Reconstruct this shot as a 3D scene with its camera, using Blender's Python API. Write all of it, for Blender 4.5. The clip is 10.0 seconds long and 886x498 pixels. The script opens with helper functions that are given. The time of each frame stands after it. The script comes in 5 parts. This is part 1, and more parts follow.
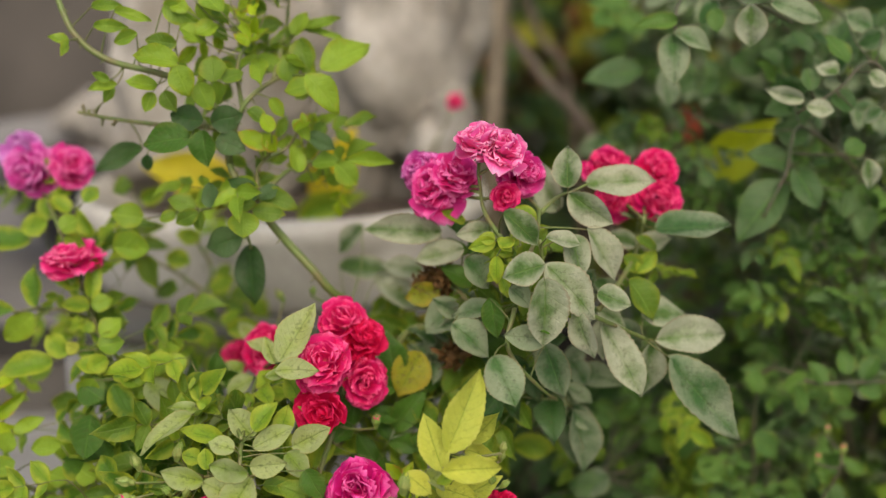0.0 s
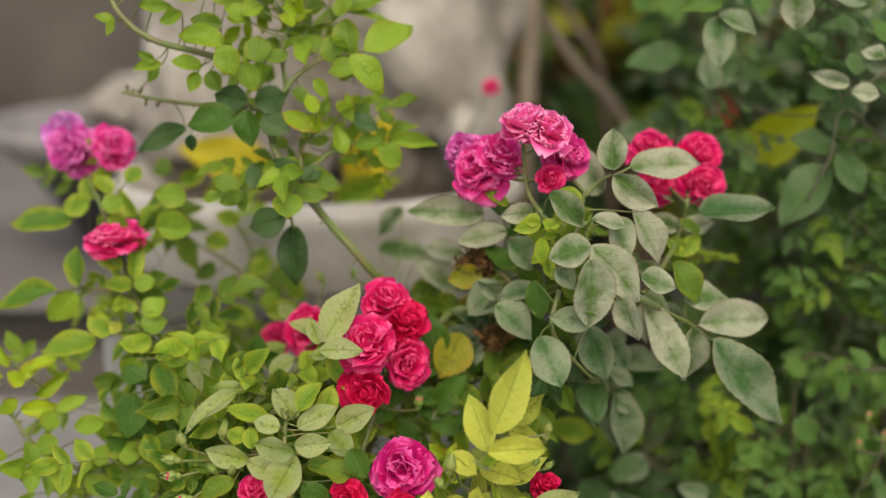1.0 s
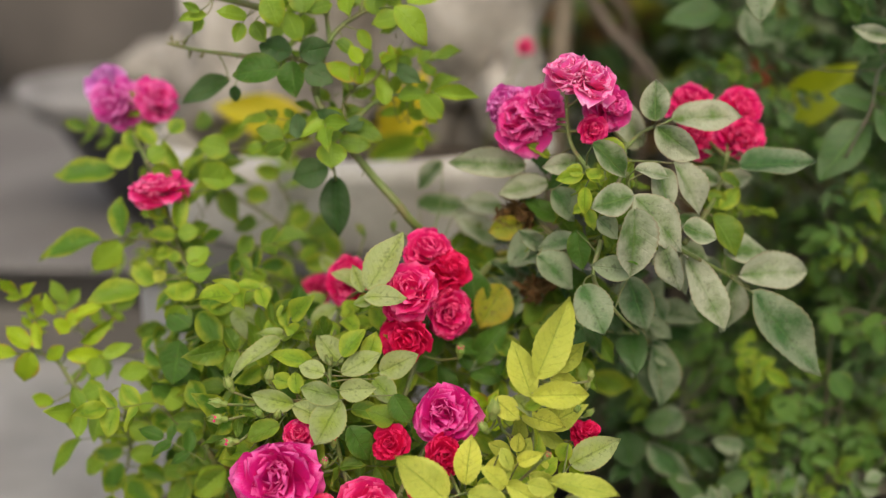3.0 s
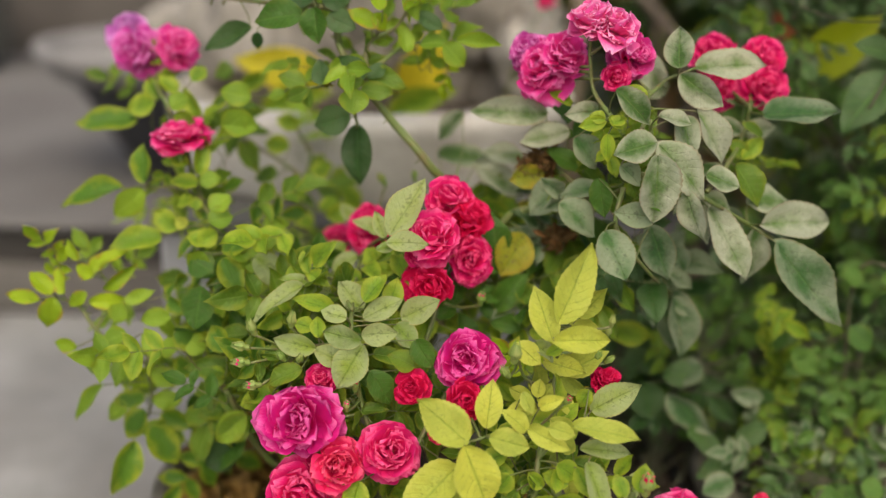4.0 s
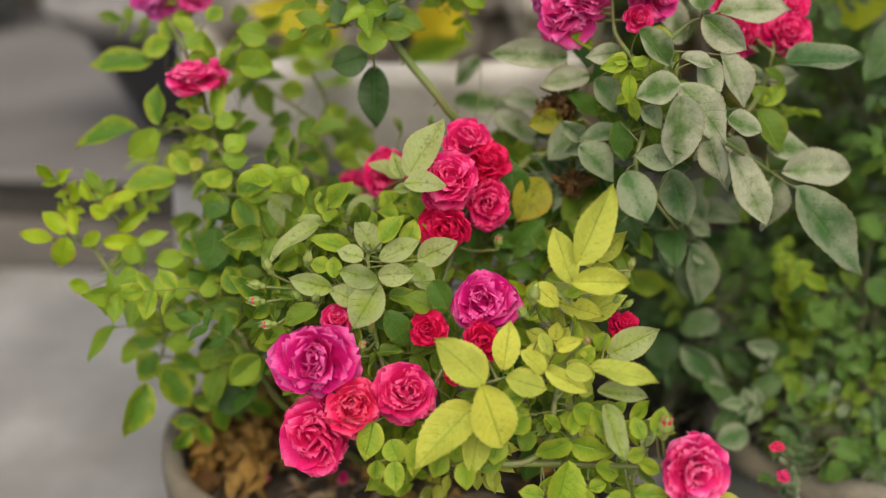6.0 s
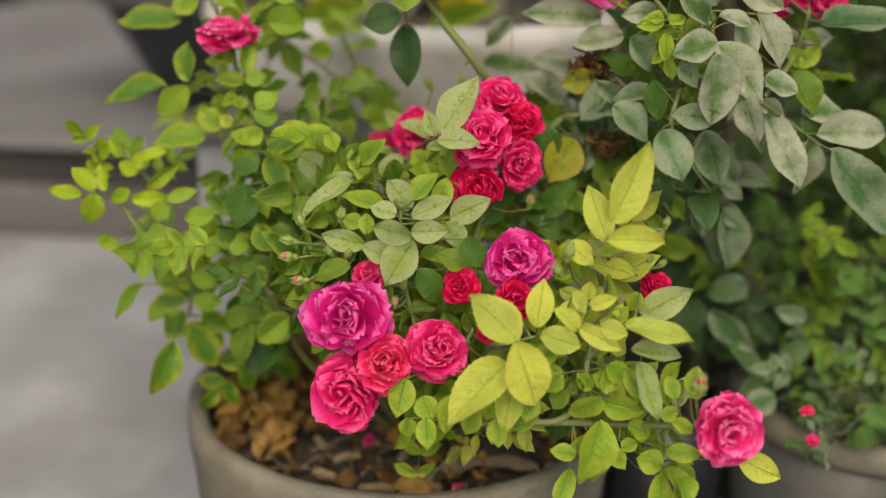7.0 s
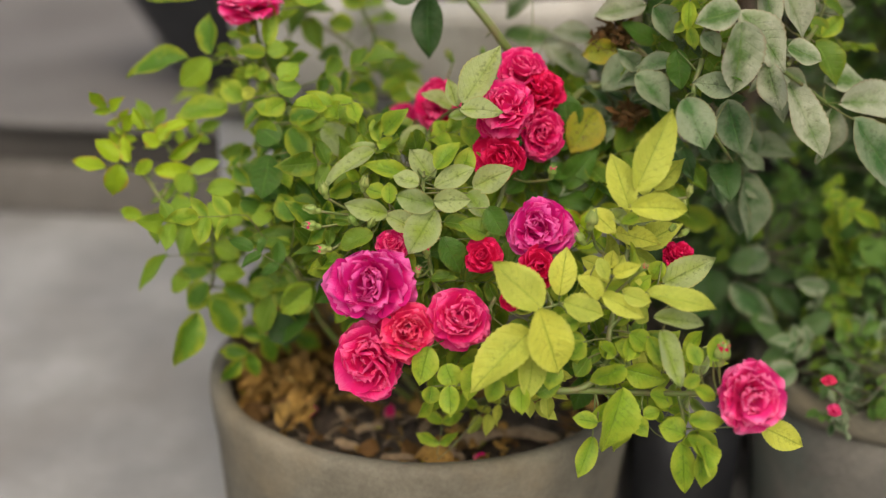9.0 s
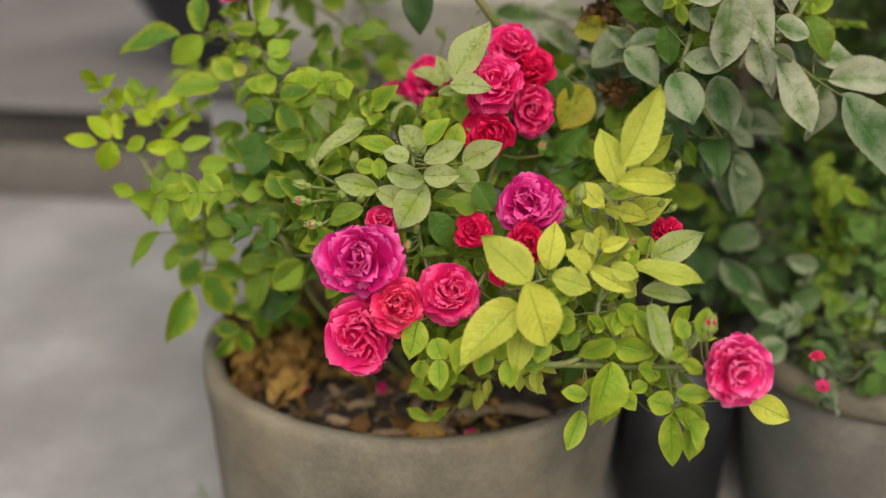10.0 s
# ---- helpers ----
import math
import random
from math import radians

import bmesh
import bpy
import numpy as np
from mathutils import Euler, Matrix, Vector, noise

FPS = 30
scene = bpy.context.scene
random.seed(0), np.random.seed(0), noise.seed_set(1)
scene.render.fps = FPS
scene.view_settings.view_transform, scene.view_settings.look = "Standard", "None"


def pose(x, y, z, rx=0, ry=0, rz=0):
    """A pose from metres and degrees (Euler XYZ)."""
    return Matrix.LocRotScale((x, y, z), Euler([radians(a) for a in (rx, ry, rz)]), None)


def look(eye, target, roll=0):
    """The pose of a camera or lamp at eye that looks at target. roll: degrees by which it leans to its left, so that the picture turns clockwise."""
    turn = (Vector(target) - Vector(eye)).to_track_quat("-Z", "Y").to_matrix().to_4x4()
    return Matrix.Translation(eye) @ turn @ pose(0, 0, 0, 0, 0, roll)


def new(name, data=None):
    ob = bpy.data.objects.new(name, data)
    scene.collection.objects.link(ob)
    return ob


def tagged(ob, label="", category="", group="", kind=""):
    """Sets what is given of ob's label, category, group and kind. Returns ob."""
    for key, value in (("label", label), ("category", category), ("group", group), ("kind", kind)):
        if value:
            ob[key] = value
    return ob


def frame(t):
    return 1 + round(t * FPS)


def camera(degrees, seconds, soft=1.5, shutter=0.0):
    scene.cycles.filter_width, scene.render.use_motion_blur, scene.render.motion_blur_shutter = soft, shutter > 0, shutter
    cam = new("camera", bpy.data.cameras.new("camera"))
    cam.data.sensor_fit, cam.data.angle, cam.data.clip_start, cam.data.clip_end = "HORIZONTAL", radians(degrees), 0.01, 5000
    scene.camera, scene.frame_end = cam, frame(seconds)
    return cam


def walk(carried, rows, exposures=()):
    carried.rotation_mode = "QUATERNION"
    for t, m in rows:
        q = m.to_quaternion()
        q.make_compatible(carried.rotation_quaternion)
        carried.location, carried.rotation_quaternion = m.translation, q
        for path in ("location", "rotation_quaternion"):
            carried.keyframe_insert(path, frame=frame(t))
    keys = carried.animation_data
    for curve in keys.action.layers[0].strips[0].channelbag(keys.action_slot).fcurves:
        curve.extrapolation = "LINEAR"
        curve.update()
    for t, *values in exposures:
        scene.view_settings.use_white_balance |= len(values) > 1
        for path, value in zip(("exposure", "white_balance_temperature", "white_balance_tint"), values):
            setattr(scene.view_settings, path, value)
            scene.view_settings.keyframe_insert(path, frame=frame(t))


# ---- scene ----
cam = camera(41.6, 10.0, soft=1.3)
cam.data.dof.use_dof = True
cam.data.dof.focus_distance = 0.825
cam.data.dof.aperture_fstop = 2.0
METRES, EYE, TILT, LEAN, TURN = 0.17, 0.68, -14.0, 0.0, 0.0
ROWS = [
    (0.0, 0.0, 0.0, 0.0, 0.0, 0.0, -0.0),
    (0.5, -0.0645, 0.0016, -0.0302, 0.3, -0.16, -0.31),
    (1.0, -0.1276, 0.0032, -0.052, 0.72, -0.33, -0.4),
    (1.5, -0.1577, -0.0024, -0.0664, 0.86, -0.61, -0.45),
    (2.0, -0.1901, -0.0114, -0.0871, 0.92, -0.82, -0.49),
    (2.5, -0.2133, -0.0301, -0.1186, 1.11, -0.96, -0.56),
    (4.0, -0.284, -0.0578, -0.2821, 2.08, -2.84, -1.11),
    (4.5, -0.2706, -0.0267, -0.292, 2.0, -3.34, -1.02),
    (5.0, -0.2688, -0.013, -0.3179, 1.96, -3.63, -1.24),
    (5.5, -0.2869, -0.0171, -0.3646, 2.1, -3.75, -1.43),
    (7.0, -0.4532, -0.0111, -0.5421, 2.59, -4.88, -2.42),
    (7.5, -0.466, 0.0047, -0.5571, 2.75, -5.11, -2.28),
    (8.0, -0.4708, 0.0048, -0.5768, 2.9, -5.26, -2.33),
    (8.5, -0.4827, -0.0057, -0.6039, 3.07, -5.41, -2.33),
    (9.0, -0.4883, -0.0364, -0.6115, 3.23, -5.6, -2.3),
    (9.5, -0.4728, -0.0462, -0.6429, 3.29, -5.82, -2.32),
    (10.0, -0.4408, -0.0625, -0.6651, 3.24, -6.14, -2.3),
]
walk(cam, [(t, pose(0, 0, EYE, TILT, LEAN, TURN) @ pose(METRES * x, METRES * y, METRES * z, 90 + pitch, roll, yaw)) for t, x, y, z, yaw, pitch, roll in ROWS],
     exposures=[(0.0, 0.25), (4.0, 0.28), (10.0, 0.27)])

# ---- light: a soft, overcast day ----
world = bpy.data.worlds.new("sky")
scene.world = world
world.use_nodes = True
wn = world.node_tree.nodes
sky = wn.new("ShaderNodeTexSky")
sky.sky_type = "NISHITA"
sky.sun_disc = False
sky.sun_elevation, sky.sun_rotation = radians(48), radians(175)
sky.air_density, sky.dust_density, sky.ozone_density = 1.0, 6.0, 0.5
wn["Background"].inputs["Strength"].default_value = 0.19
world.node_tree.links.new(sky.outputs["Color"], wn["Background"].inputs["Color"])
sun = new("sun", bpy.data.lights.new("sun", "SUN"))
sun.data.energy, sun.data.angle, sun.data.color = 0.95, radians(75), (1.0, 0.985, 0.86)
sun.matrix_world = look((0.25, -1.9, 3.0), (0, 0.7, 0))


# ---- materials ----
def material(name, rough=0.6):
    m = bpy.data.materials.new(name)
    m.use_nodes = True
    nt = m.node_tree
    bsdf = nt.nodes["Principled BSDF"]
    bsdf.inputs["Roughness"].default_value = rough
    return m, nt, bsdf


def node(nt, kind, **values):
    n = nt.nodes.new(kind)
    for key, value in values.items():
        n.inputs[key].default_value = value
    return n


def maths(nt, op, a, b=None):
    n = nt.nodes.new("ShaderNodeMath")
    n.operation = op
    for i, v in enumerate((a, b)):
        if v is None:
            continue
        if isinstance(v, (int, float)):
            n.inputs[i].default_value = v
        else:
            nt.links.new(v, n.inputs[i])
    return n.outputs[0]


def ramp(nt, fac, stops):
    n = nt.nodes.new("ShaderNodeValToRGB")
    while len(n.color_ramp.elements) < len(stops):
        n.color_ramp.elements.new(0.5)
    for e, (p, c) in zip(n.color_ramp.elements, stops):
        e.position, e.color = p, (*c, 1)
    nt.links.new(fac, n.inputs["Fac"])
    return n.outputs["Color"]


def mix(nt, fac, a, b, mode="MIX"):
    n = nt.nodes.new("ShaderNodeMix")
    n.data_type, n.blend_type = "RGBA", mode
    for i, v in ((0, fac), (6, a), (7, b)):
        if isinstance(v, (int, float)):
            n.inputs[i].default_value = v
        elif isinstance(v, tuple):
            n.inputs[i].default_value = (*v, 1)
        else:
            nt.links.new(v, n.inputs[i])
    return n.outputs[2]


def world_noise(nt, scale, detail=4.0, rough=0.55):
    geo = nt.nodes.new("ShaderNodeNewGeometry")
    n = node(nt, "ShaderNodeTexNoise", Scale=scale, Detail=detail, Roughness=rough)
    nt.links.new(geo.outputs["Position"], n.inputs["Vector"])
    return n.outputs["Fac"]


def bump(nt, bsdf, height, strength, distance=0.002):
    n = node(nt, "ShaderNodeBump", Strength=strength, Distance=distance)
    nt.links.new(height, n.inputs["Height"])
    nt.links.new(n.outputs["Normal"], bsdf.inputs["Normal"])


def mineral(name, dark, light, scale=14.0, rough=0.85, fine=180.0, relief=0.5, stain=None):
    """Cement, stone, soil or plaster: two sizes of mottling, fine grain and relief."""
    m, nt, bsdf = material(name, rough)
    big, small = world_noise(nt, scale, 5, 0.6), world_noise(nt, fine, 3, 0.6)
    col = ramp(nt, big, [(0.3, dark), (0.7, light)])
    col = mix(nt, 0.5, col, ramp(nt, small, [(0.25, (0.55, 0.55, 0.55)), (0.75, (1.0, 1.0, 1.0))]), "MULTIPLY")
    if stain:
        col = mix(nt, maths(nt, "MULTIPLY", ramp(nt, world_noise(nt, scale * 0.45, 6, 0.65), [(0.48, (0, 0, 0)), (0.66, (1, 1, 1))]), 0.75), col, stain)
    nt.links.new(col, bsdf.inputs["Base Color"])
    bump(nt, bsdf, maths(nt, "ADD", small, maths(nt, "MULTIPLY", big, 2.0)), relief)
    return m


def leaf_material(name, body, vein, edge, dust=0.0, spots=0.0, spot=(0.10, 0.06, 0.03), rough=0.45, glow=0.41, island=False, margin=0.78):
    """A rose leaf: blade, paler or darker veins, edge tint, dust and small blemishes. UV: x along the midrib, y across."""
    m, nt, bsdf = material(name, rough)
    uv = nt.nodes.new("ShaderNodeUVMap")
    sep = nt.nodes.new("ShaderNodeSeparateXYZ")
    nt.links.new(uv.outputs["UV"], sep.inputs[0])
    u, v = sep.outputs[0], maths(nt, "ABSOLUTE", maths(nt, "SUBTRACT", maths(nt, "MULTIPLY", sep.outputs[1], 2.0), 1.0))
    wander = maths(nt, "MULTIPLY", world_noise(nt, 160.0, 2), 0.35)
    bend = maths(nt, "ADD", maths(nt, "MULTIPLY", maths(nt, "POWER", v, 1.4), 1.9), wander)
    side = maths(nt, "FRACT", maths(nt, "SUBTRACT", maths(nt, "MULTIPLY", u, 7.5), bend))
    side = maths(nt, "ABSOLUTE", maths(nt, "SUBTRACT", side, 0.5))
    veins = maths(nt, "MAXIMUM", ramp(nt, side, [(0.0, (0.46, 0.46, 0.46)), (0.10, (0, 0, 0))]), ramp(nt, v, [(0.0, (1, 1, 1)), (0.09, (0, 0, 0))]))
    if island:
        geo = nt.nodes.new("ShaderNodeNewGeometry")
        rnd = geo.outputs["Random Per Island"]
    else:
        info = nt.nodes.new("ShaderNodeObjectInfo")
        rnd = info.outputs["Random"]
    big = world_noise(nt, 60.0, 4, 0.6)
    tone = mix(nt, maths(nt, "ADD", maths(nt, "MULTIPLY", rnd, 0.55), maths(nt, "MULTIPLY", big, 0.45)),
               (body[0] * 0.55, body[1] * 0.64, body[2] * 0.7), (body[0] * 1.5, body[1] * 1.32, body[2] * 1.2))
    col = mix(nt, maths(nt, "MULTIPLY", veins, 0.62), tone, vein)
    blotch = maths(nt, "MULTIPLY", maths(nt, "SUBTRACT", world_noise(nt, 85.0, 5, 0.65), 0.5), 1.7)
    rim = maths(nt, "MAXIMUM", ramp(nt, maths(nt, "ADD", v, blotch), [(margin, (0, 0, 0)), (1.02, (1, 1, 1))]), ramp(nt, maths(nt, "ADD", u, maths(nt, "MULTIPLY", blotch, 0.5)), [(0.5 + margin * 0.45, (0, 0, 0)), (1.0, (1, 1, 1))]))
    if not dust:
        col = mix(nt, maths(nt, "MULTIPLY", rim, 0.68), col, edge)
    if dust:
        reach = maths(nt, "ADD", maths(nt, "ADD", maths(nt, "MULTIPLY", v, 0.55), maths(nt, "MULTIPLY", u, 0.30)), maths(nt, "MULTIPLY", maths(nt, "SUBTRACT", world_noise(nt, 48.0, 3, 0.5), 0.5), 1.5))
        d = ramp(nt, maths(nt, "ADD", reach, maths(nt, "MULTIPLY", maths(nt, "SUBTRACT", rnd, 0.5), 0.4)), [(0.0, (0, 0, 0)), (0.58, (1, 1, 1))])
        fine = maths(nt, "MULTIPLY", maths(nt, "SUBTRACT", world_noise(nt, 200.0, 5, 0.7), 0.5), 0.7)
        d = maths(nt, "MULTIPLY", maths(nt, "SUBTRACT", maths(nt, "ADD", d, fine), maths(nt, "MULTIPLY", veins, 0.12)), dust)
        d = maths(nt, "MINIMUM", maths(nt, "MAXIMUM", d, 0.0), 1.0)
        col = mix(nt, d, col, (0.42, 0.435, 0.312))
        col = mix(nt, ramp(nt, maths(nt, "ADD", v, maths(nt, "MULTIPLY", blotch, 0.12)), [(0.90, (0, 0, 0)), (1.0, (0.6, 0.6, 0.6))]), col, edge)
    if spots:
        s = ramp(nt, world_noise(nt, 330.0, 4, 0.65), [(0.53, (0, 0, 0)), (0.62, (1, 1, 1))])
        s = maths(nt, "MULTIPLY", s, ramp(nt, maths(nt, "ADD", v, blotch), [(0.2, (1, 1, 1)), (0.75, (0.15, 0.15, 0.15))]))
        col = mix(nt, maths(nt, "MULTIPLY", s, spots), col, spot)
    nt.links.new(col, bsdf.inputs["Base Color"])
    bsdf.inputs["Specular IOR Level"].default_value = 0.14 if dust > 0.3 else 0.24
    bump(nt, bsdf, maths(nt, "ADD", maths(nt, "MULTIPLY", veins, -1.0), maths(nt, "ADD", world_noise(nt, 500.0, 2), maths(nt, "MULTIPLY", world_noise(nt, 130.0, 2), 2.4))), 0.70, 0.0009)
    thin = nt.nodes.new("ShaderNodeBsdfTranslucent")
    nt.links.new(col, thin.inputs["Color"])
    both = node(nt, "ShaderNodeMixShader", Fac=glow)
    nt.links.new(bsdf.outputs[0], both.inputs[1])
    nt.links.new(thin.outputs[0], both.inputs[2])
    nt.links.new(both.outputs[0], nt.nodes["Material Output"].inputs["Surface"])
    return m


LEAF_LOOKS = {
    "fresh": dict(body=(0.185, 0.310, 0.024), vein=(0.270, 0.400, 0.050), edge=(0.250, 0.300, 0.018), rough=0.36, margin=0.7),
    "young": dict(body=(0.255, 0.385, 0.011), vein=(0.200, 0.300, 0.011), edge=(0.340, 0.210, 0.030), rough=0.38),
    "mid": dict(body=(0.110, 0.200, 0.018), vein=(0.190, 0.300, 0.050), edge=(0.220, 0.250, 0.020), rough=0.40, margin=0.6, spots=0.15),
    "darkg": dict(body=(0.051, 0.124, 0.026), vein=(0.120, 0.220, 0.050), edge=(0.110, 0.150, 0.035), dust=0.10, spots=0.3, rough=0.40),
    "deep": dict(body=(0.056, 0.140, 0.015), vein=(0.115, 0.215, 0.040), edge=(0.110, 0.160, 0.025), spots=0.25, rough=0.42),
    "dark": dict(body=(0.034, 0.094, 0.017), vein=(0.056, 0.120, 0.028), edge=(0.060, 0.080, 0.025), dust=0.08, spots=0.25, rough=0.38),
    "shade": dict(body=(0.082, 0.175, 0.031), vein=(0.130, 0.225, 0.050), edge=(0.150, 0.200, 0.035), spots=0.15, rough=0.4),
    "dusty": dict(body=(0.088, 0.172, 0.040), vein=(0.140, 0.220, 0.060), edge=(0.300, 0.215, 0.120), dust=0.85, spots=0.35, spot=(0.07, 0.065, 0.04), rough=0.55),
    "dustyg": dict(body=(0.056, 0.140, 0.038), vein=(0.095, 0.175, 0.050), edge=(0.240, 0.190, 0.090), dust=0.48, spots=0.45, spot=(0.06, 0.06, 0.035), rough=0.48),
    "pale": dict(body=(0.225, 0.325, 0.046), vein=(0.150, 0.235, 0.035), edge=(0.400, 0.340, 0.110), dust=0.42, spots=0.45, spot=(0.07, 0.09, 0.03), rough=0.5),
    "yellow": dict(body=(0.400, 0.455, 0.062), vein=(0.195, 0.290, 0.030), edge=(0.455, 0.470, 0.080), glow=0.36, rough=0.55, spots=0.35, spot=(0.15, 0.19, 0.03)),
    "yg": dict(body=(0.178, 0.308, 0.020), vein=(0.115, 0.210, 0.014), edge=(0.370, 0.410, 0.036), spots=0.35, spot=(0.06, 0.10, 0.02), margin=0.25),
    "edge": dict(body=(0.075, 0.175, 0.014), vein=(0.070, 0.150, 0.014), edge=(0.340, 0.370, 0.024), spots=0.3, spot=(0.05, 0.08, 0.02), rough=0.4, margin=0.42),
    "old": dict(body=(0.260, 0.285, 0.016), vein=(0.150, 0.220, 0.017), edge=(0.360, 0.270, 0.024), spots=0.6, margin=0.5),
    "gold": dict(body=(0.520, 0.450, 0.020), vein=(0.400, 0.420, 0.030), edge=(0.560, 0.420, 0.030), spots=0.3, spot=(0.25, 0.22, 0.03), rough=0.5),
    "lime": dict(body=(0.380, 0.460, 0.012), vein=(0.300, 0.400, 0.020), edge=(0.400, 0.430, 0.020), spots=0.15, rough=0.5),
    "rust": dict(body=(0.230, 0.036, 0.012), vein=(0.300, 0.080, 0.025), edge=(0.200, 0.050, 0.015), spots=0.4, rough=0.7, glow=0.15),
    "dry": dict(body=(0.110, 0.060, 0.018), vein=(0.160, 0.092, 0.027), edge=(0.090, 0.048, 0.013), spots=0.5, rough=0.8, glow=0.1),
    "litter": dict(body=(0.300, 0.185, 0.045), vein=(0.330, 0.215, 0.065), edge=(0.090, 0.050, 0.014), spots=0.7, spot=(0.05, 0.032, 0.018), rough=0.85, glow=0.08, margin=0.4),
}
LEAF = {k: leaf_material("leaf_" + k, **v) for k, v in LEAF_LOOKS.items()}
SPRAY = {k: leaf_material("spray_" + k, island=True, **LEAF_LOOKS[k]) for k in ("shade", "deep", "mid", "darkg", "dark", "dustyg", "yg", "dusty", "fresh", "young", "edge", "pale", "yellow", "old", "dry", "litter")}


def petal_material(name, heart, body, rim):
    m, nt, bsdf = material(name, 0.68)
    uv = nt.nodes.new("ShaderNodeUVMap")
    sep = nt.nodes.new("ShaderNodeSeparateXYZ")
    nt.links.new(uv.outputs["UV"], sep.inputs[0])
    info = nt.nodes.new("ShaderNodeObjectInfo")
    streak = node(nt, "ShaderNodeTexNoise", Scale=14.0, Detail=3.0)
    stretch = node(nt, "ShaderNodeMapping", Scale=(0.35, 2.2, 1.0))
    nt.links.new(uv.outputs["UV"], stretch.inputs["Vector"])
    nt.links.new(stretch.outputs[0], streak.inputs["Vector"])
    col = ramp(nt, maths(nt, "ADD", sep.outputs[0], maths(nt, "MULTIPLY", maths(nt, "SUBTRACT", streak.outputs["Fac"], 0.5), 0.35)), [(0.05, heart), (0.28, body), (0.76, body), (0.98, rim)])
    col = mix(nt, maths(nt, "MULTIPLY", info.outputs["Random"], 0.35), col, tuple(c * 0.8 for c in body))
    nt.links.new(col, bsdf.inputs["Base Color"])
    bsdf.inputs["Specular IOR Level"].default_value = 0.12
    bump(nt, bsdf, streak.outputs["Fac"], 0.3, 0.0006)
    thin = nt.nodes.new("ShaderNodeBsdfTranslucent")
    nt.links.new(col, thin.inputs["Color"])
    both = node(nt, "ShaderNodeMixShader", Fac=0.50)
    nt.links.new(bsdf.outputs[0], both.inputs[1])
    nt.links.new(thin.outputs[0], both.inputs[2])
    nt.links.new(both.outputs[0], nt.nodes["Material Output"].inputs["Surface"])
    return m


PETAL = {
    "hot": petal_material("petal_hot_pink", (0.92, 0.34, 0.36), (0.80, 0.018, 0.190), (0.92, 0.135, 0.34)),
    "red": petal_material("petal_red", (0.90, 0.22, 0.23), (0.72, 0.008, 0.090), (0.84, 0.035, 0.17)),
    "pinkred": petal_material("petal_pink_red", (0.94, 0.42, 0.28), (0.83, 0.026, 0.155), (0.93, 0.15, 0.28)),
    "pink": petal_material("petal_pink", (0.94, 0.34, 0.36), (0.83, 0.022, 0.215), (0.94, 0.17, 0.39)),
    "magenta": petal_material("petal_magenta", (0.92, 0.34, 0.46), (0.72, 0.016, 0.265), (0.88, 0.18, 0.50)),
    "violet": petal_material("petal_violet", (0.86, 0.42, 0.70), (0.71, 0.085, 0.42), (0.87, 0.34, 0.70)),
    "lilac": petal_material("petal_lilac", (0.86, 0.56, 0.80), (0.68, 0.22, 0.60), (0.84, 0.48, 0.80)),
    "orchid": petal_material("petal_orchid", (0.92, 0.40, 0.54), (0.83, 0.055, 0.345), (0.93, 0.27, 0.60)),
    "rosy": petal_material("petal_rosy", (0.95, 0.40, 0.44), (0.83, 0.036, 0.260), (0.93, 0.25, 0.48)),
    "light": petal_material("petal_light_pink", (0.95, 0.52, 0.64), (0.90, 0.125, 0.42), (0.96, 0.48, 0.72)),
}


def stem_material(name, a, b):
    m, nt, bsdf = material(name, 0.55)
    nt.links.new(mix(nt, ramp(nt, world_noise(nt, 90.0, 4), [(0.4, (0, 0, 0)), (0.65, (1, 1, 1))]), a, b), bsdf.inputs["Base Color"])
    bump(nt, bsdf, world_noise(nt, 600.0, 2), 0.3, 0.0005)
    return m


STEM = stem_material("stem_green", (0.100, 0.142, 0.028), (0.130, 0.112, 0.042))
TWIG = stem_material("twig_brown", (0.122, 0.084, 0.046), (0.182, 0.137, 0.076))
# Darkened stem copy for the shrubs behind; their shade is in the colour.
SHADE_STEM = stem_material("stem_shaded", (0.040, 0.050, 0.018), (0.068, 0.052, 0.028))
BARK = stem_material("bark_dark", (0.10, 0.075, 0.05), (0.17, 0.13, 0.09))
TRUNK = stem_material("trunk_tan", (0.15, 0.12, 0.08), (0.23, 0.19, 0.135))
SEPAL = stem_material("sepal_green", (0.135, 0.215, 0.034), (0.215, 0.235, 0.062))
CEMENT = mineral("cement_floor", (0.162, 0.162, 0.155), (0.280, 0.278, 0.266), 7.0, 0.85, 240.0, 0.25, (0.150, 0.143, 0.128))
SLAB = mineral("cement_slab", (0.111, 0.105, 0.099), (0.174, 0.167, 0.158), 4.0, 0.85, 200.0, 0.3, (0.085, 0.079, 0.072))
# Shade under the slab's lip is painted into the riser's dark brown.
RISER = mineral("brick_riser_shaded", (0.021, 0.019, 0.016), (0.044, 0.040, 0.035), 6.0, 0.9, 160.0, 0.5)
POT_CEMENT = mineral("pot_cement", (0.072, 0.064, 0.044), (0.172, 0.155, 0.112), 15.0, 0.85, 240.0, 0.28, (0.165, 0.132, 0.080))
PLINTH = mineral("plinth_render", (0.246, 0.246, 0.251), (0.328, 0.328, 0.333), 7.0, 0.85, 220.0, 0.3, (0.194, 0.187, 0.175))
BASIN = mineral("basin_pale", (0.365, 0.350, 0.305), (0.470, 0.450, 0.400), 9.0, 0.85, 200.0, 0.4, (0.210, 0.189, 0.151))
ROCK = mineral("pale_rock", (0.175, 0.158, 0.132), (0.385, 0.362, 0.318), 17.0, 0.85, 130.0, 1.0, (0.120, 0.102, 0.076))
